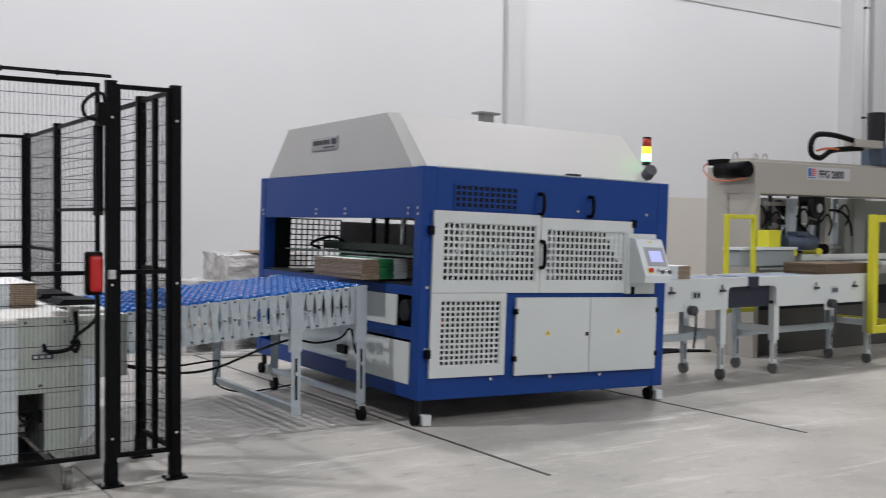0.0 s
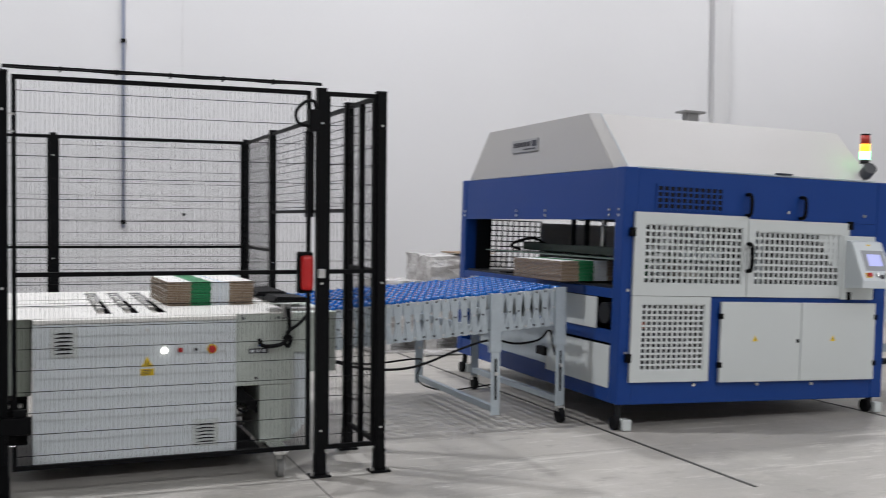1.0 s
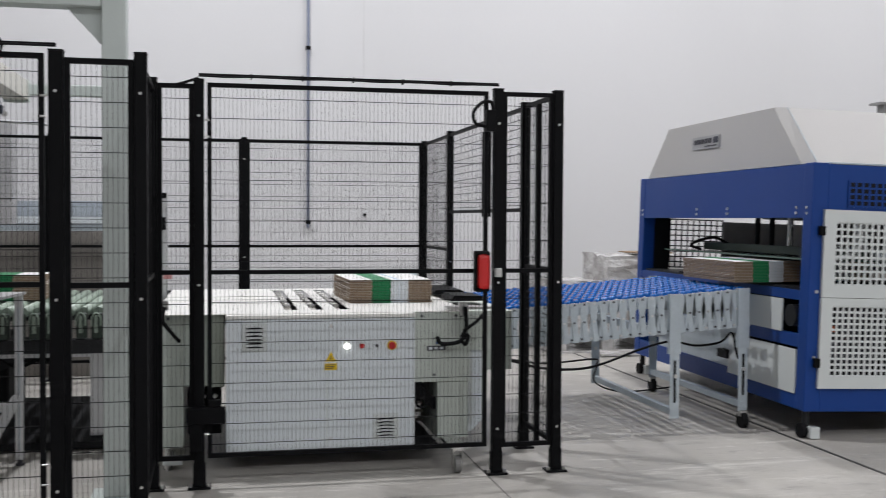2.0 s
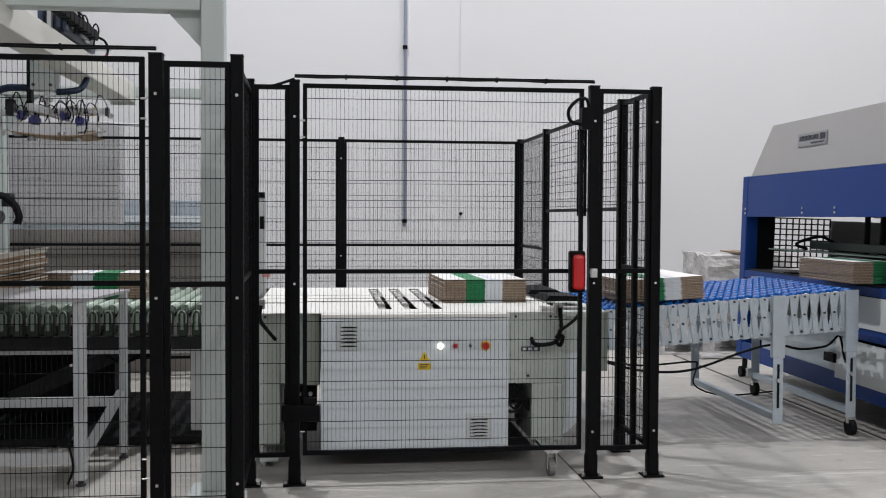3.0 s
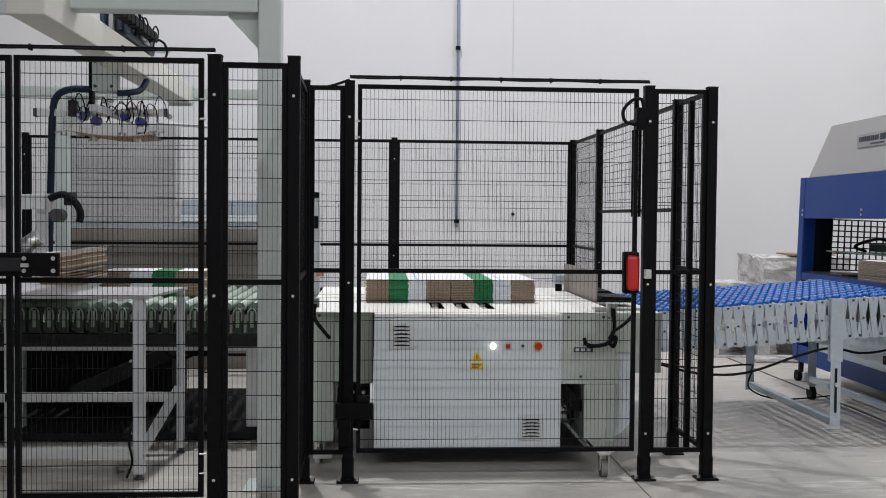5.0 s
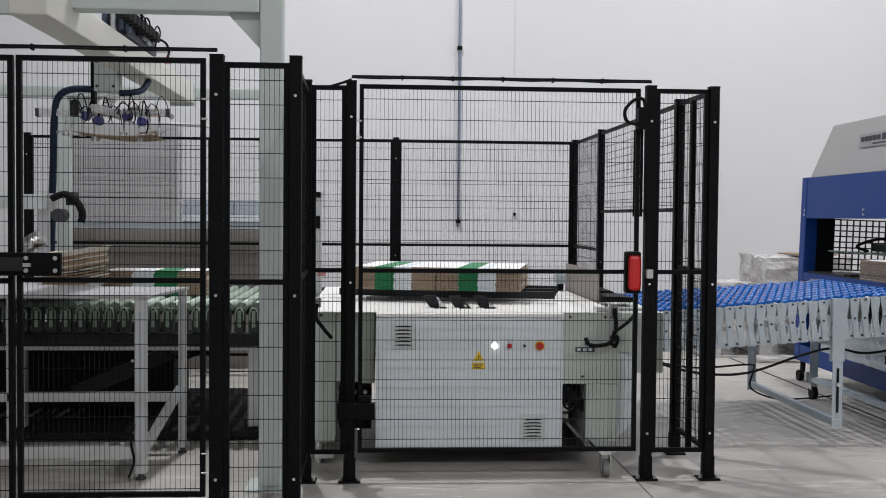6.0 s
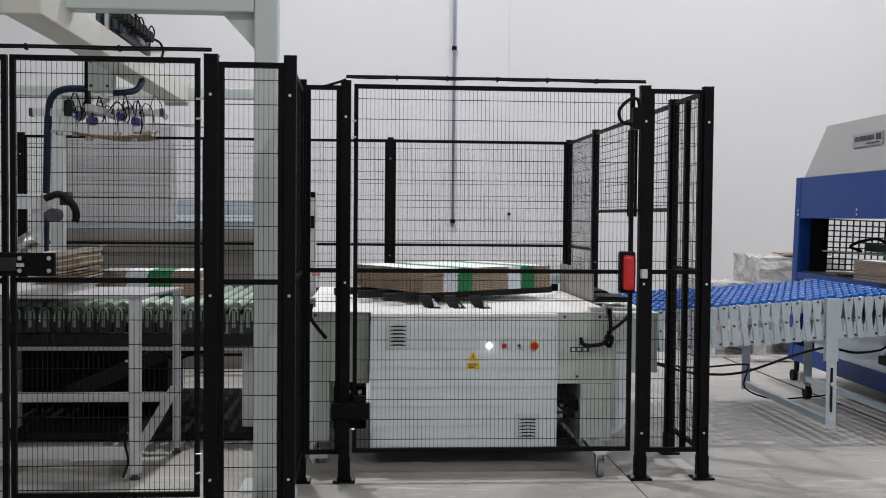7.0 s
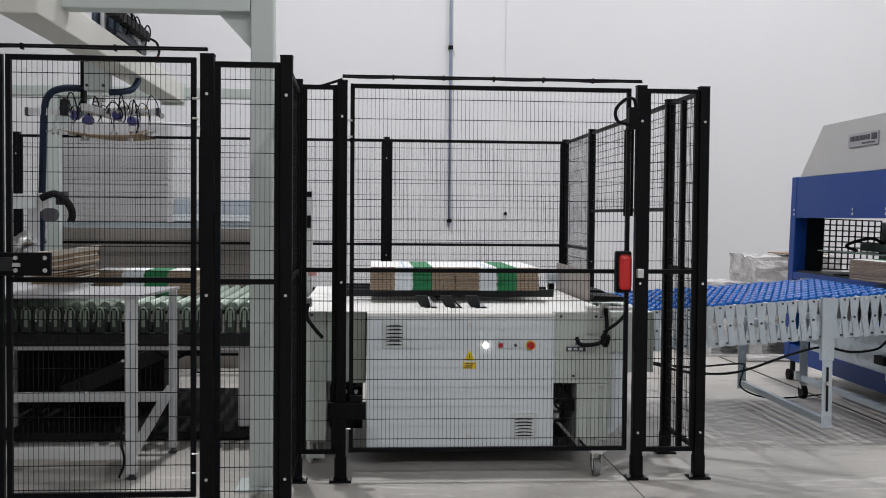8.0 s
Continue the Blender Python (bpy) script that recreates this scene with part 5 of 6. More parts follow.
part("drive_motor", rod((10.33, FFY + 0.28, 2.2), (10.33, FFY + 0.28, 2.58), 0.10, 16), DARKSTEEL, fg)
bdg = part("badge", box(8.74, 9.46, FFY - 0.006, FFY, 1.78, 1.91), mat("pale_badge", (0.50, 0.50, 0.53), 0.5), fg, "pale badge with logo and lettering")
part("logo", box(8.77, 8.82, FFY - 0.009, FFY - 0.007, 1.815, 1.895), INKBLUE, bdg)
for k in range(4):
    part("logo_stripe", box(8.83, 8.90 - 0.01 * abs(k - 1.5), FFY - 0.009, FFY - 0.007, 1.82 + k * 0.02, 1.832 + k * 0.02), INKRED, bdg)
part("logo_bar", box(8.77, 8.89, FFY - 0.009, FFY - 0.007, 1.795, 1.805), INKBLUE, bdg)


def lettering(text, x, y, z, size, material, parent, name="lettering"):
    cu = bpy.data.curves.new(name, "FONT")
    cu.body, cu.size, cu.extrude, cu.align_x = text, size, 0.0008, "LEFT"
    cu.offset = size * 0.035
    tmp = bpy.data.objects.new(name, cu)
    me = bpy.data.meshes.new_from_object(tmp)
    bpy.data.objects.remove(tmp)
    me.transform(pose(x, y, z, 90, 0, 0))
    me.transform(Matrix.Translation(-ORG[parent]))
    me.materials.clear()
    me.materials.append(material)
    ob = new(name, me)
    ob.parent = parent
    ORG[ob] = ORG[parent]
    return ob


lettering("FFG 2800", 8.94, FFY - 0.008, 1.805, 0.105, INK, bdg)


def yellow_guard(x0, x1, y, z0, z1, w=0.06, foot=0.0):
    g = thing("guard_frame", "yellow painted steel guard frame of the folder gluer", "guard rail", (x0, y, 0), "yellow guard frames")
    part("upright", box(x0, x0 + w, y, y + w, foot, z1, bevel=0.006), YELLOW, g)
    part("upright", box(x1 - w, x1, y, y + w, foot, z1, bevel=0.006), YELLOW, g)
    part("bracket", box(x1 - w + 0.01, x1 - 0.01, y + w, FFY + 0.12, z0 + 0.01, z0 + w - 0.01), YELLOW, g)
    part("top_bar", box(x0 + w, x1 - w, y + 0.002, y + w - 0.002, z1 - w, z1 - 0.001, bevel=0.005), YELLOW, g)
    part("lower_bar", box(x0 + w, x1 - w, y + 0.002, y + w - 0.002, z0, z0 + w, bevel=0.005), YELLOW, g)
    return g


yellow_guard(7.25, 7.66, 1.31, 0.50, 1.41, 0.04, 0.50)
yellow_guard(8.58, 9.5, 0.70, 0.30, 1.42, 0.07, 0.30)

# ---- palletiser cell ----
ga = thing("palletiser_gantry", "pale grey-green steel palletiser gantry with a cross arm", "gantry", (-0.55, -0.1, 0))
part("upright", box(-0.60, -0.49, -0.14, -0.02, 0.012, 2.9, bevel=0.008), GANTRY, ga, "pale grey-green upright")
part("foot_plate", box(-0.66, -0.43, -0.2, 0.04, 0, 0.012), GANTRY, ga)
part("front_beam", box(-4.5, -0.602, -0.14, -0.02, 2.30, 2.46, bevel=0.008), GANTRY, ga)
bm = prism([(-0.602, 2.30), (-0.76, 2.30), (-0.602, 2.13)], "y", -0.085, -0.075)
part("gusset", bm, GANTRY, ga)
part("upright", box(-2.54, -2.445, 3.05, 3.15, 0, 2.24, bevel=0.006), GANTRY, ga)
part("rear_beam", box(-4.5, -0.62, 3.05, 3.15, 2.245, 2.325, bevel=0.006), GANTRY, ga)
part("upright", box(-0.73, -0.62, 3.05, 3.15, 0, 2.24, bevel=0.006), GANTRY, ga)
bm = prism([(-2.444, 2.24), (-2.20, 2.24), (-2.444, 1.98)], "y", 3.09, 3.10)
part("gusset", bm, GANTRY, ga)
arm = part("cross_arm", box(-1.65, -1.48, -0.5, 3.03, 2.20, 2.345, bevel=0.008), mat("cream_arm_paint", (0.60, 0.59, 0.54), 0.45, vary=0.02), ga, "cream cross arm with a linear rail")
part("end_plate", box(-1.66, -1.47, 3.03, 3.042, 2.18, 2.35), GANTRY, arm)
part("rail", box(-1.58, -1.54, -0.02, 3.0, 2.346, 2.36), STEEL, arm)
part("front_plate", box(-1.98, -1.66, -0.19, -0.142, 2.26, 2.47, bevel=0.004), GANTRY, ga)
cg = part("carriage", box(-1.63, -1.49, 0.95, 1.75, 2.365, 2.53, bevel=0.01), NAVY, arm, "dark carriage with valves and a drag chain")
part("drag_chain", box(-1.475, -1.425, 0.5, 1.55, 2.425, 2.475, bevel=0.008), RUBBER, cg)
for k in range(10):
    part("chain_link", box(-1.478, -1.422, 0.53 + k * 0.1, 0.60 + k * 0.1, 2.422, 2.478, bevel=0.003), RUBBER, cg)
part("drive_box", box(-1.60, -1.50, 1.45, 1.65, 2.531, 2.61, bevel=0.01), ALU, cg, "grey drive box")
part("bracket_plate", box(-1.60, -1.40, 1.80, 1.815, 2.40, 2.44, bevel=0.003), WHITEPAINT, cg)
for k in range(3):
    part("valve", box(-1.62 + k * 0.05, -1.595 + k * 0.05, 0.90, 0.95, 2.39, 2.48, bevel=0.004), ALU if k % 2 else MOTORBLUE, cg)
    part("air_hose", tube([(-1.61 + k * 0.05, 0.92, 2.48), (-1.58 + k * 0.05, 0.90, 2.56 + 0.02 * k), (-1.52 + k * 0.04, 0.95, 2.55), (-1.48 + k * 0.03, 1.05, 2.47)], 0.005), RUBBER, cg)
rc = random.Random(5)
for k in range(9):
    y0, z0 = 0.72 + 0.1 * k, 2.38 + 0.1 * rc.random()
    part("valve", box(-1.488, -1.47, y0, y0 + 0.06 + 0.03 * rc.random(), z0, z0 + 0.03 + 0.05 * rc.random(), bevel=0.003), (ALU, WHITEPAINT, MOTORBLUE)[k % 3], cg)
    part("air_hose", tube([(-1.47, y0 + 0.02, z0 + 0.03), (-1.45, y0 + 0.05, z0 + 0.09), (-1.44, y0 + 0.10, z0 + 0.06), (-1.46, y0 + 0.14, z0)], 0.005), RUBBER, cg)
part("tail_plug", rod((-1.39, 1.6, 2.30), (-1.39, 1.6, 2.34), 0.014, 10), RED, cg, "red cable plug")
part("tail_cable", tube([(-1.44, 1.55, 2.45), (-1.40, 1.6, 2.43), (-1.385, 1.62, 2.38), (-1.39, 1.6, 2.34)], 0.008), RUBBER, cg)

gr = thing("vacuum_gripper", "vacuum gripper with violet suction cups holding a cardboard sheet", "gripper", (-1.72, 1.4, 1.8))
part("mount", box(-1.79, -1.65, 1.36, 1.50, 2.09, 2.31, bevel=0.006), GANTRY, gr, "pale bracket")
for sx in (-1.77, -1.67):
    for sz in (2.12, 2.27):
        part("bolt", rod((sx, 1.352, sz), (sx, 1.36, sz), 0.010, 8), INK, gr)
part("mount_rod", box(-1.72, -1.69, 1.40, 1.44, 1.97, 2.09), STEEL, gr)
bm = bmesh.new()
bar(bm, (-2.13, 1.40, 1.955), (-1.365, 1.46, 1.970), 0.045, 0.045)
fb2 = part("frame_bar", bm, ALU, gr, "aluminium profile bar")
part("end_cap", box(-2.15, -2.13, 1.375, 1.425, 1.93, 1.98), INK, fb2)
part("end_cap", box(-1.367, -1.347, 1.435, 1.485, 1.945, 1.995), INK, fb2)
bm = bmesh.new()
bar(bm, (-1.70, 1.05, 1.955), (-1.66, 1.8, 1.955), 0.04, 0.04)
part("frame_bar", bm, ALU, gr)
for cx, cy, cz in ((-1.845, 1.38, 1.935), (-1.76, 1.36, 1.905), (-1.60, 1.42, 1.94), (-1.50, 1.38, 1.905)):
    c = part("vacuum_generator", rod((cx, cy - 0.03, cz), (cx, cy + 0.03, cz), 0.028, 18), VIOLET, gr, "violet vacuum unit")
    part("cup_stem", rod((cx - 0.02, cy, cz - 0.115), (cx - 0.02, cy, cz + 0.05), 0.009, 8), STEEL, c)
    part("suction_cup", rod((cx - 0.02, cy, cz - 0.125), (cx - 0.02, cy, cz - 0.10), 0.025, 12), STEEL, c)
part("valve_block", box(-1.93, -1.88, 1.34, 1.40, 1.93, 2.03, bevel=0.006), DARKSTEEL, gr)
rh = random.Random(11)
for cx, cz in ((-1.90, 2.0), (-1.83, 1.96), (-1.74, 1.98), (-1.66, 1.97), (-1.58, 1.98), (-1.50, 1.94)):
    a, b, c = rh.uniform(0.03, 0.10), rh.uniform(0.04, 0.09), rh.uniform(0.02, 0.07)
    part("air_hose", tube([(cx, 1.36, cz), (cx + a * 0.5, 1.34, cz + b), (cx + a, 1.33, cz + b * 0.6), (cx + a * 1.3, 1.34, cz - c), (cx + a * 0.9, 1.35, cz - c * 1.6)], 0.004), RUBBER, gr)
for cx, cz in ((-1.44, 1.95), (-1.55, 1.99), (-1.70, 2.03)):
    part("air_cylinder", rod((cx - 0.04, 1.42, cz), (cx + 0.03, 1.42, cz + 0.006), 0.011, 10), STEEL, gr)
for k in range(10):
    cx, cz = -1.93 + 0.058 * k, 1.93 + 0.05 * rh.random()
    part("push_fitting", rod((cx, 1.345, cz), (cx, 1.375, cz + 0.02), 0.010, 8), (STEEL, ALU, INK)[k % 3], gr)
    part("air_hose", tube([(cx, 1.35, cz + 0.01), (cx + 0.03, 1.33, cz + 0.05 + 0.03 * rh.random()), (cx + 0.07, 1.33, cz + 0.03), (cx + 0.08, 1.35, cz - 0.05)], 0.003), HOSEBLUE if k % 2 else RUBBER, gr)
for cx in (-1.97, -1.46, -1.40):
    part("stem", rod((cx, 1.40, 1.84), (cx, 1.40, 1.96), 0.008, 8), STEEL, gr)
    part("suction_cup", rod((cx, 1.40, 1.815), (cx, 1.40, 1.84), 0.024, 12, ), STEEL, gr)
    part("cross_pin", rod((cx - 0.05, 1.38, 1.835), (cx + 0.05, 1.38, 1.845), 0.007, 8), STEEL, gr)
part("sensor_eye", rod((-1.335, 1.44, 1.945), (-1.335, 1.46, 1.945), 0.018, 14), STEEL, gr)
part("side_rail", rod((-1.42, 1.5, 1.91), (-1.05, 1.6, 1.895), 0.010, 8), ALU, gr)
bm = bmesh.new()
n = 14
for i in range(n):
    xa, xb = -1.87 + 0.46 * i / n, -1.87 + 0.46 * (i + 1) / n
    sag = lambda x: 1.835 - 0.03 * math.sin((x + 1.90) / 0.52 * 2.6)
    vs = [bm.verts.new(v) for v in ((xa, 1.22, sag(xa)), (xb, 1.22, sag(xb)), (xb, 1.62, sag(xb)), (xa, 1.62, sag(xa)), (xa, 1.22, sag(xa) - 0.006), (xb, 1.22, sag(xb) - 0.006), (xb, 1.62, sag(xb) - 0.006), (xa, 1.62, sag(xa) - 0.006))]
    for f in ((0, 1, 2, 3), (7, 6, 5, 4), (0, 4, 5, 1), (2, 6, 7, 3)):
        bm.faces.new([vs[q] for q in f])
bmesh.ops.remove_doubles(bm, verts=bm.verts[:], dist=0.0001)
part("held_sheet", bm, CARD, gr, "bent brown cardboard sheet held by the cups")
hs = thing("hose_riser", "dark blue corrugated hose rising and bending to the gripper", "hose", (-2.04, 1.4, 0.9))
part("hose", tube([(-2.065, 1.4, 0.86), (-2.06, 1.4, 1.2), (-2.05, 1.4, 1.6), (-2.04, 1.4, 1.95), (-2.01, 1.4, 2.06), (-1.94, 1.4, 2.10), (-1.85, 1.4, 2.105), (-1.79, 1.4, 2.10)], 0.022, 10), HOSEBLUE, hs, smooth=True)
part("hose", tube([(-1.65, 1.42, 2.085), (-1.58, 1.46, 2.095), (-1.53, 1.52, 2.12), (-1.51, 1.60, 2.19)], 0.020, 10), HOSEBLUE, hs, smooth=True)
part("drag_chain", box(-1.815, -1.79, 1.38, 1.44, 2.0, 2.35), BLACK, hs)

tk = thing("tape_head", "small clamping head with a black hose on a white arm", "clamping head", (-2.0, 1.2, 0.9))
part("arm", box(-2.4, -2.0, 1.17, 1.23, 1.355, 1.445, bevel=0.006), WHITEPAINT, tk)
part("block", box(-2.01, -1.95, 1.15, 1.25, 1.34, 1.45, bevel=0.006), STEEL, tk)
part("block", box(-1.90, -1.85, 1.15, 1.25, 1.38, 1.46, bevel=0.006), DARKSTEEL, tk)
part("hose", tube([(-1.98, 1.15, 1.42), (-1.90, 1.14, 1.445), (-1.83, 1.14, 1.40), (-1.80, 1.15, 1.33), (-1.81, 1.15, 1.28)], 0.022), RUBBER, tk)
part("lens", rod((-1.93, 1.1, 1.32), (-1.93, 1.2, 1.32), 0.04, 16), INK, tk)
part("stem", box(-2.08, -2.03, 1.22, 1.28, 0.86, 1.36), ALU, tk)
part("bulb", rod((-2.16, 1.2, 1.12), (-2.06, 1.2, 1.19), 0.05, 16), STEEL, tk, smooth=True)

# powered roller track
rt = thing("roller_track", "powered conveyor with grey-green rollers and dark green chain covers", "conveyor", (-1.6, 1.6, 0))
RZ = 0.80
x = -0.50
k = 0
while x > -4.4:
    r = part("roller", rod((x, 0.98, RZ - 0.015), (x, 2.45, RZ - 0.015), 0.030, 14), ROLLGREEN, rt, smooth=True)
    cvr = part("chain_cover", box(x - 0.030, x + 0.030, 0.86, 0.93, RZ - 0.155, RZ - 0.01, bevel=0.014), CHAINGREEN, rt, "dark green chain cover")
    part("cover_slot", box(x - 0.010, x + 0.010, 0.849, 0.858, RZ - 0.12, RZ - 0.022, bevel=0.003), ROLLGREEN, cvr, "grey-green bearing plate")
    part("arch", tube([(x - 0.024, 0.853, RZ - 0.08), (x - 0.022, 0.853, RZ - 0.03), (x, 0.853, RZ - 0.008), (x + 0.022, 0.853, RZ - 0.03), (x + 0.024, 0.853, RZ - 0.08)], 0.005, 6), ROLLGREEN, cvr)
    x -= 0.082
    k += 1
part("side_beam", box(-4.5, -0.42, 0.88, 0.96, RZ - 0.235, RZ - 0.16, bevel=0.004), DARKSTEEL, rt, "black side beam")
part("side_beam", box(-4.5, -0.42, 2.45, 2.53, RZ - 0.2, RZ, bevel=0.004), DARKSTEEL, rt)
part("lower_rail", box(-4.5, -0.7, 1.02, 1.07, RZ - 0.275, RZ - 0.245), ALU, rt)
for lx in (-0.77, -2.15, -3.6):
    for ly in (1.10, 2.4):
        lg = part("leg", box(lx - 0.035, lx + 0.035, ly - 0.035, ly + 0.035, 0.06, RZ - 0.2), ALU, rt, "aluminium leg")
        part("leg_foot", rod((lx, ly, 0), (lx, ly, 0.06), 0.02, 10), INK, lg)
bm = bmesh.new()
bar(bm, (-1.9, 1.3, 0.22), (-1.1, 1.5, 0.56), 0.05, 0.09)
part("drive_arm", bm, DARKSTEEL, rt)
part("drive_motor", rod((-1.35, 1.6, 0.50), (-1.0, 1.6, 0.50), 0.08, 14), DARKSTEEL, rt)
part("drive_cable", tube([(-1.9, 1.2, 0.55), (-1.85, 1.2, 0.4), (-1.95, 1.2, 0.2), (-2.1, 1.2, 0.05)], 0.012), RUBBER, rt)
part("drive_cable", tube([(-1.4, 1.3, 0.55), (-1.25, 1.3, 0.44), (-1.1, 1.3, 0.50), (-1.0, 1.35, 0.56)], 0.012), RUBBER, rt)
# the tray's near-black colour also carries the shade under the rollers
part("drip_tray", box(-4.3, -0.72, 0.95, 2.5, 0.012, 0.05), DARKIN, rt, "dark tray under the rollers")
# added dark block that stands for the shade below the track
part("shade_skirt", box(-4.3, -1.38, 1.75, 2.3, 0.05, 0.56, bevel=0.01), DARKIN, rt, "dark skirt added for the shade under the rollers")

# sheet table
tb = thing("sheet_table", "aluminium profile table with a pale grey top", "table", (-1.7, 0.8, 0))
TT = 0.925
part("tabletop", prism([(-3.2, 0.04), (-1.165, 0.04), (-1.085, 0.70), (-1.67, 0.70), (-1.67, 1.40), (-3.2, 1.40)], "z", TT - 0.014, TT), mat("grey_table_board", (0.34, 0.335, 0.345), 0.5, vary=0.04, stain=1.6), tb, "pale grey board tabletop")
for lx, ly in ((-1.21, 0.08), (-1.115, 0.66), (-2.05, 0.66), (-3.1, 0.08)):
    w = 0.027 if ly < 0.3 else 0.020
    lg = part("leg", box(lx - w, lx + w, ly - w, ly + w, 0.03, TT - 0.015, bevel=0.003), ALU, tb, "slotted aluminium profile leg")
    part("groove", box(lx - 0.005, lx + 0.005, ly - w - 0.0014, ly - w - 0.0002, 0.08, TT - 0.08), GALV, lg)
    part("foot", rod((lx, ly, 0), (lx, ly, 0.03), 0.014, 10), INK, lg)
    part("foot_pad", rod((lx, ly, 0), (lx, ly, 0.008), 0.025, 14), INK, lg)
part("rail", box(-3.1, -1.238, 0.06, 0.10, 0.108, 0.168, bevel=0.003), ALU, tb)
part("rail", box(-3.1, -1.136, 0.64, 0.68, 0.288, 0.338, bevel=0.003), ALU, tb)
bm = bmesh.new()
bar(bm, (-1.19, 0.10, 0.16), (-1.125, 0.635, 0.36), 0.035, 0.045)
part("brace", bm, ALU, tb)
part("sensor_cable", tube([(-1.24, 0.04, 0.30), (-1.25, 0.035, 0.20), (-1.235, 0.035, 0.10), (-1.26, 0.03, 0.02)], 0.006), RUBBER, tb)
for zb in (0.24, 0.60):
    part("clamp_bolt", rod((-1.245, 0.048, zb), (-1.245, 0.053, zb), 0.008, 8), STEEL, tb)

ss = thing("sheet_stack", "curved stack of loose brown cardboard sheets", "cardboard stack", (-1.76, 1.0, TT))
PALECARD = mat("pale_cardboard", (0.50, 0.46, 0.40), 0.85, vary=0.1, grain=110, stain=7, bump=0.03)
for k in range(17):
    xo = rw.uniform(-0.006, 0.006) + 0.012 * math.sin(k * 0.9)
    z0 = TT + 0.001 + k * 0.0108
    curl = 0.03 * min(1, k / 6)
    pts = [(-1.94 + xo + 0.03 * i, z0 + curl * (i / 8) ** 2) for i in range(9)]
    part("sheet", prism(pts + [(px, pz + 0.0088) for px, pz in reversed(pts)], "y", 0.85, 1.35), PALECARD if k % 3 == 2 or k > 14 else CARD, ss)
lb = thing("cardboard_bundle", "low bundle of cardboard blanks with green print by the sheet table", "cardboard bundle", (-1.45, 1.65, RZ + 0.016), "cardboard bundles")
lb.matrix_world = pose(-1.45, 1.65, RZ + 0.016, 0, 0, 180) @ Matrix.Diagonal((1.29, 0.45, 1.0, 1.0))
for k in range(16):
    s = new("sheet", SHEET)
    s.parent = lb
    s.location = (rnd.uniform(-0.004, 0.004), rnd.uniform(-0.004, 0.004), k * SH)
# stored board behind the cell
sk = thing("board_stack", "tall stack of grey board sheets on a pallet behind the cell", "board stack", (-2.3, 4.7, 0))
for k in range(36):
    xo = rw.uniform(-0.004, 0.004)
    part("board", box(-2.80 + xo, -1.85 + xo, 4.3 + xo, 4.55, 0.15 + k * 0.0557, 0.15 + k * 0.0557 + 0.0545), GREYSTACK, sk)
for k in range(3):
    part("pallet_block", box(-2.8 + k * 0.4, -2.68 + k * 0.4, 4.3, 4.55, 0.0, 0.15), CARD, sk)
lc = thing("low_cabinet", "long low brown-grey sheet metal cabinet behind the cell", "cabinet", (-1.9, 4.1, 0))
part("body", box(-2.73, -0.85, 3.8, 4.25, 0.0, 1.21, bevel=0.006), mat("brown_grey_sheet", (0.27, 0.25, 0.23), 0.5, metal=0.2, vary=0.05, stain=1.2), lc)
part("top_rail", box(-2.73, -0.85, 3.82, 3.86, 1.212, 1.26), GALV, lc)
cc = thing("wall_cabinet", "blue-grey cabinet standing by the wall", "cabinet", (-1.6, 5.3, 0))
part("body", box(-2.03, -0.9, 5.15, 5.6, 0.0, 1.48, bevel=0.006), mat("blue_grey_sheet", (0.30, 0.33, 0.36), 0.5, vary=0.03), cc)
part("door_seam", box(-1.47, -1.465, 5.144, 5.149, 0.05, 1.45), INK, cc)
part("top_strip", box(-2.9, -0.9, 4.62, 5.12, 1.27, 1.33), PALEGREY, cc)

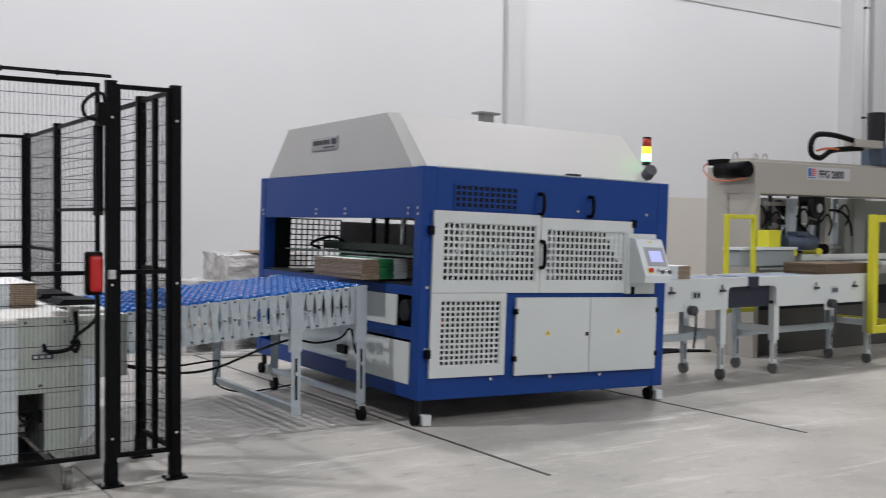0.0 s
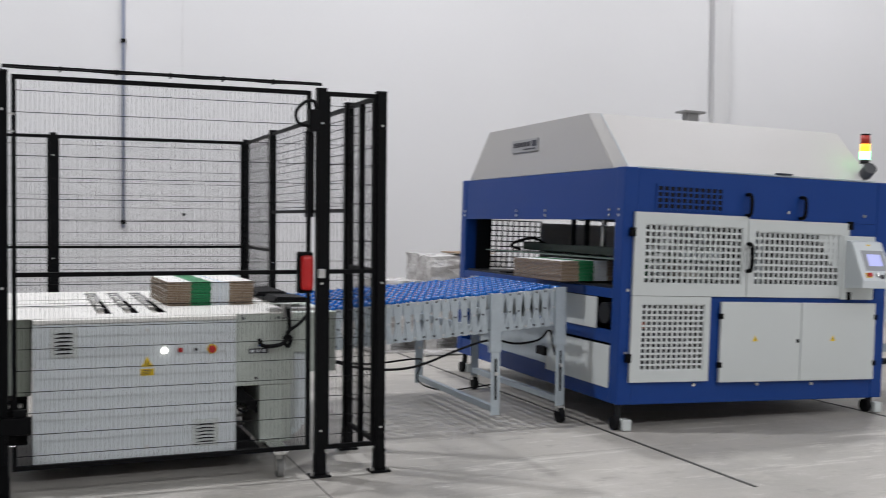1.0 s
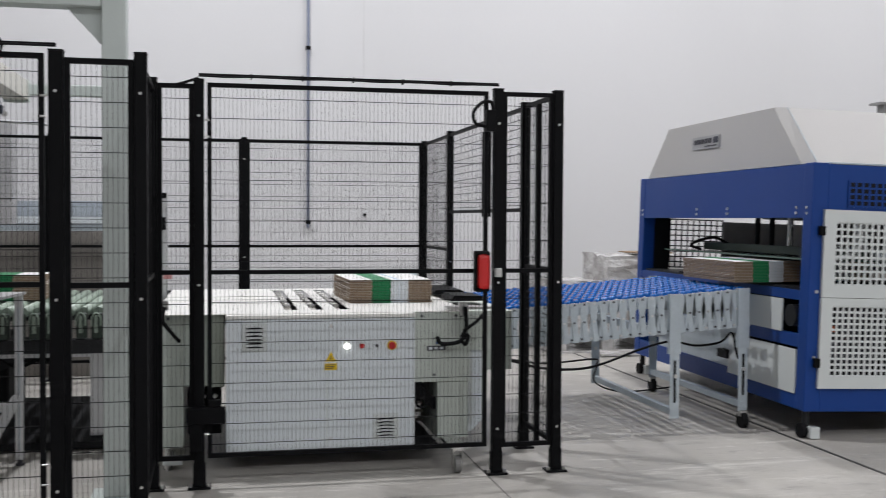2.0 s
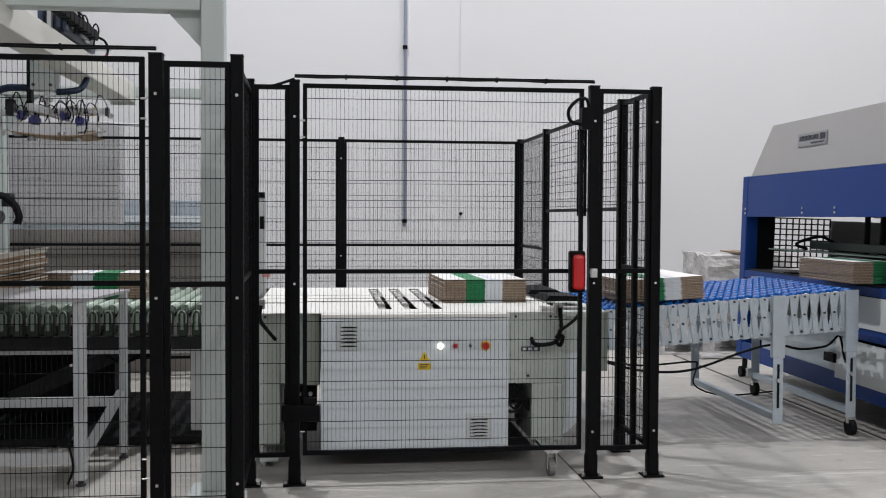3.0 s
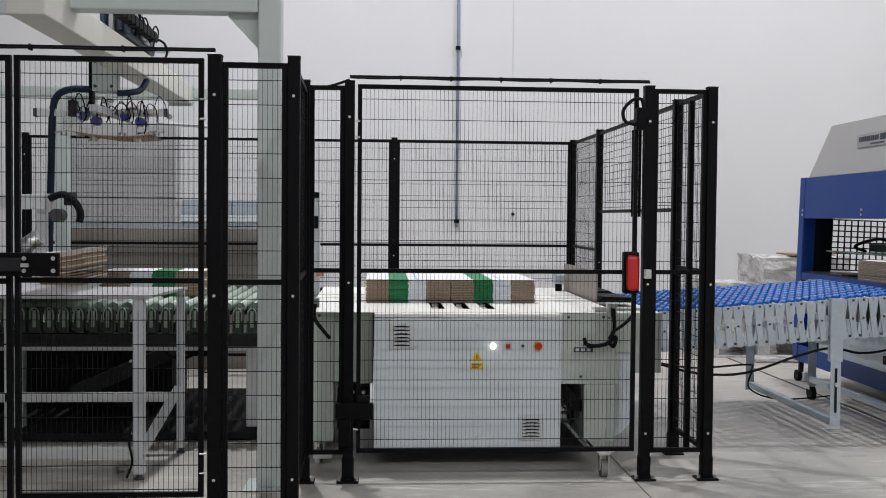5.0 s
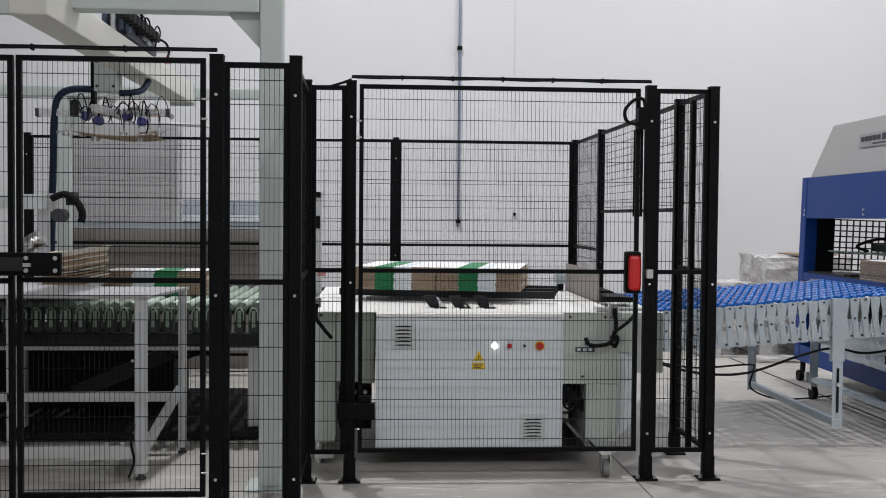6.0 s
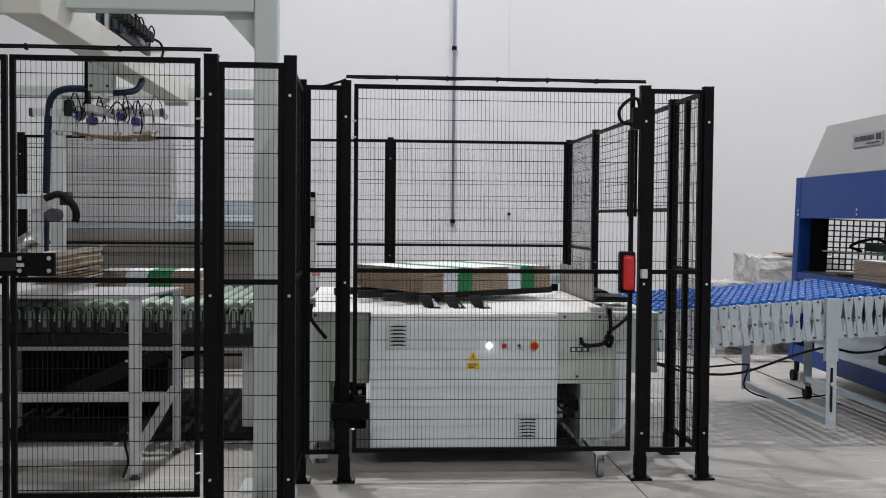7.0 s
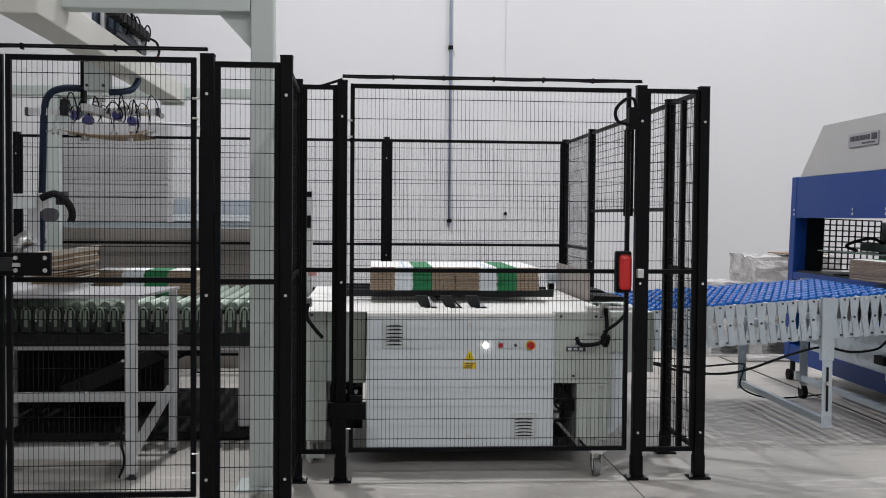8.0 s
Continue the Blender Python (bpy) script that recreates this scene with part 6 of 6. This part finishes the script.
def motions():
    z = TZ + 0.001
    up = 0.07
    walk(first, [(0, pose(0.918, 1.255, z, 0, 0, 1.5)), (3.35, pose(0.918, 1.255, z, 0, 0, 1.5)), (3.6, pose(0.903, 1.25, z, 0, 0, 1.2)), (4.0, pose(0.682, 1.24, z)), (4.4, pose(0.477, 1.24, z)),
                 (4.7, pose(0.326, 1.24, z)), (5.0, pose(0.16, 1.24, z)), (5.15, pose(0.135, 1.24, z)), (5.45, pose(0.135, 1.24, z + up))] + turned(-1))
    def run(x):
        return conv_z(x) + 0.002
    walk(second, [(0, pose(3.50, 1.30, 0.927)), (1.9, pose(3.50, 1.30, 0.927)), (2.05, pose(3.38, 1.30, 0.926, 0, -0.5, 1)), (2.2, pose(3.20, 1.30, 0.920, 0, -2.5, 1.2)), (2.5, pose(2.78, 1.29, run(2.78), 0, -4, 1.5)), (2.8, pose(2.32, 1.28, run(2.32), 0, -4, 1.5)),
                  (3.05, pose(1.93, 1.27, 0.830, 0, -2.5, 1.5)), (3.3, pose(1.63, 1.26, z + 0.001, 0, 0, 1.5)), (3.6, pose(1.41, 1.25, z, 0, 0, 1.2)), (4.0, pose(1.180, 1.24, z)), (4.4, pose(0.975, 1.24, z)), (4.7, pose(0.824, 1.24, z)), (5.0, pose(0.658, 1.24, z)),
                  (5.15, pose(0.633, 1.24, z)), (5.45, pose(0.633, 1.24, z + up))] + turned(1))
    walk(third, [(0, pose(3.99, 1.355, 0.927)), (1.9, pose(3.99, 1.355, 0.927)), (2.2, pose(3.71, 1.355, 0.927)), (2.5, pose(3.51, 1.355, 0.927)), (2.8, pose(3.50, 1.30, 0.927)), (8, pose(3.50, 1.30, 0.927))])
    walk(lift, [(0, pose(LX, LY, TZ - 0.055)), (5.15, pose(LX, LY, TZ - 0.055)), (5.45, pose(LX, LY, TZ - 0.055 + up + 0.012))] +
         [(t, pose(LX, LY, TZ - 0.055 + up + 0.012, 0, 0, a)) for t, a in TURN_ROWS])
    jz = TZ - 0.2
    walk(jack, [(0, pose(0.455, 0.88, jz)), (5.15, pose(0.455, 0.88, jz)), (5.45, pose(0.455, 0.88, jz + up + 0.045)), (8, pose(0.455, 0.88, jz + up + 0.045))])
    walk(stop_plate, [(0, pose(1.30, 1.5, 0.6)), (4.35, pose(1.30, 1.5, 0.6)), (4.65, pose(1.30, 1.5, 0.79)), (8, pose(1.30, 1.5, 0.79))])


TURN_ROWS = [(5.6, 0), (5.8, -3), (6.0, -12), (6.2, -29), (6.4, -56), (6.6, -88), (6.8, -120), (7.0, -146), (7.2, -164), (7.4, -174), (7.7, -180), (8.0, -180)]


def turned(side):
    """The pair's bundle on that side, carried round by the lifting cross."""
    off_x, rows = (0.135 if side < 0 else 0.633) - LX, []
    for t, a in TURN_ROWS:
        c, s = math.cos(radians(a)), math.sin(radians(a))
        rows.append((t, pose(LX + c * off_x, LY + s * off_x, TZ + 0.071, 0, 0, a)))
    return rows


motions()
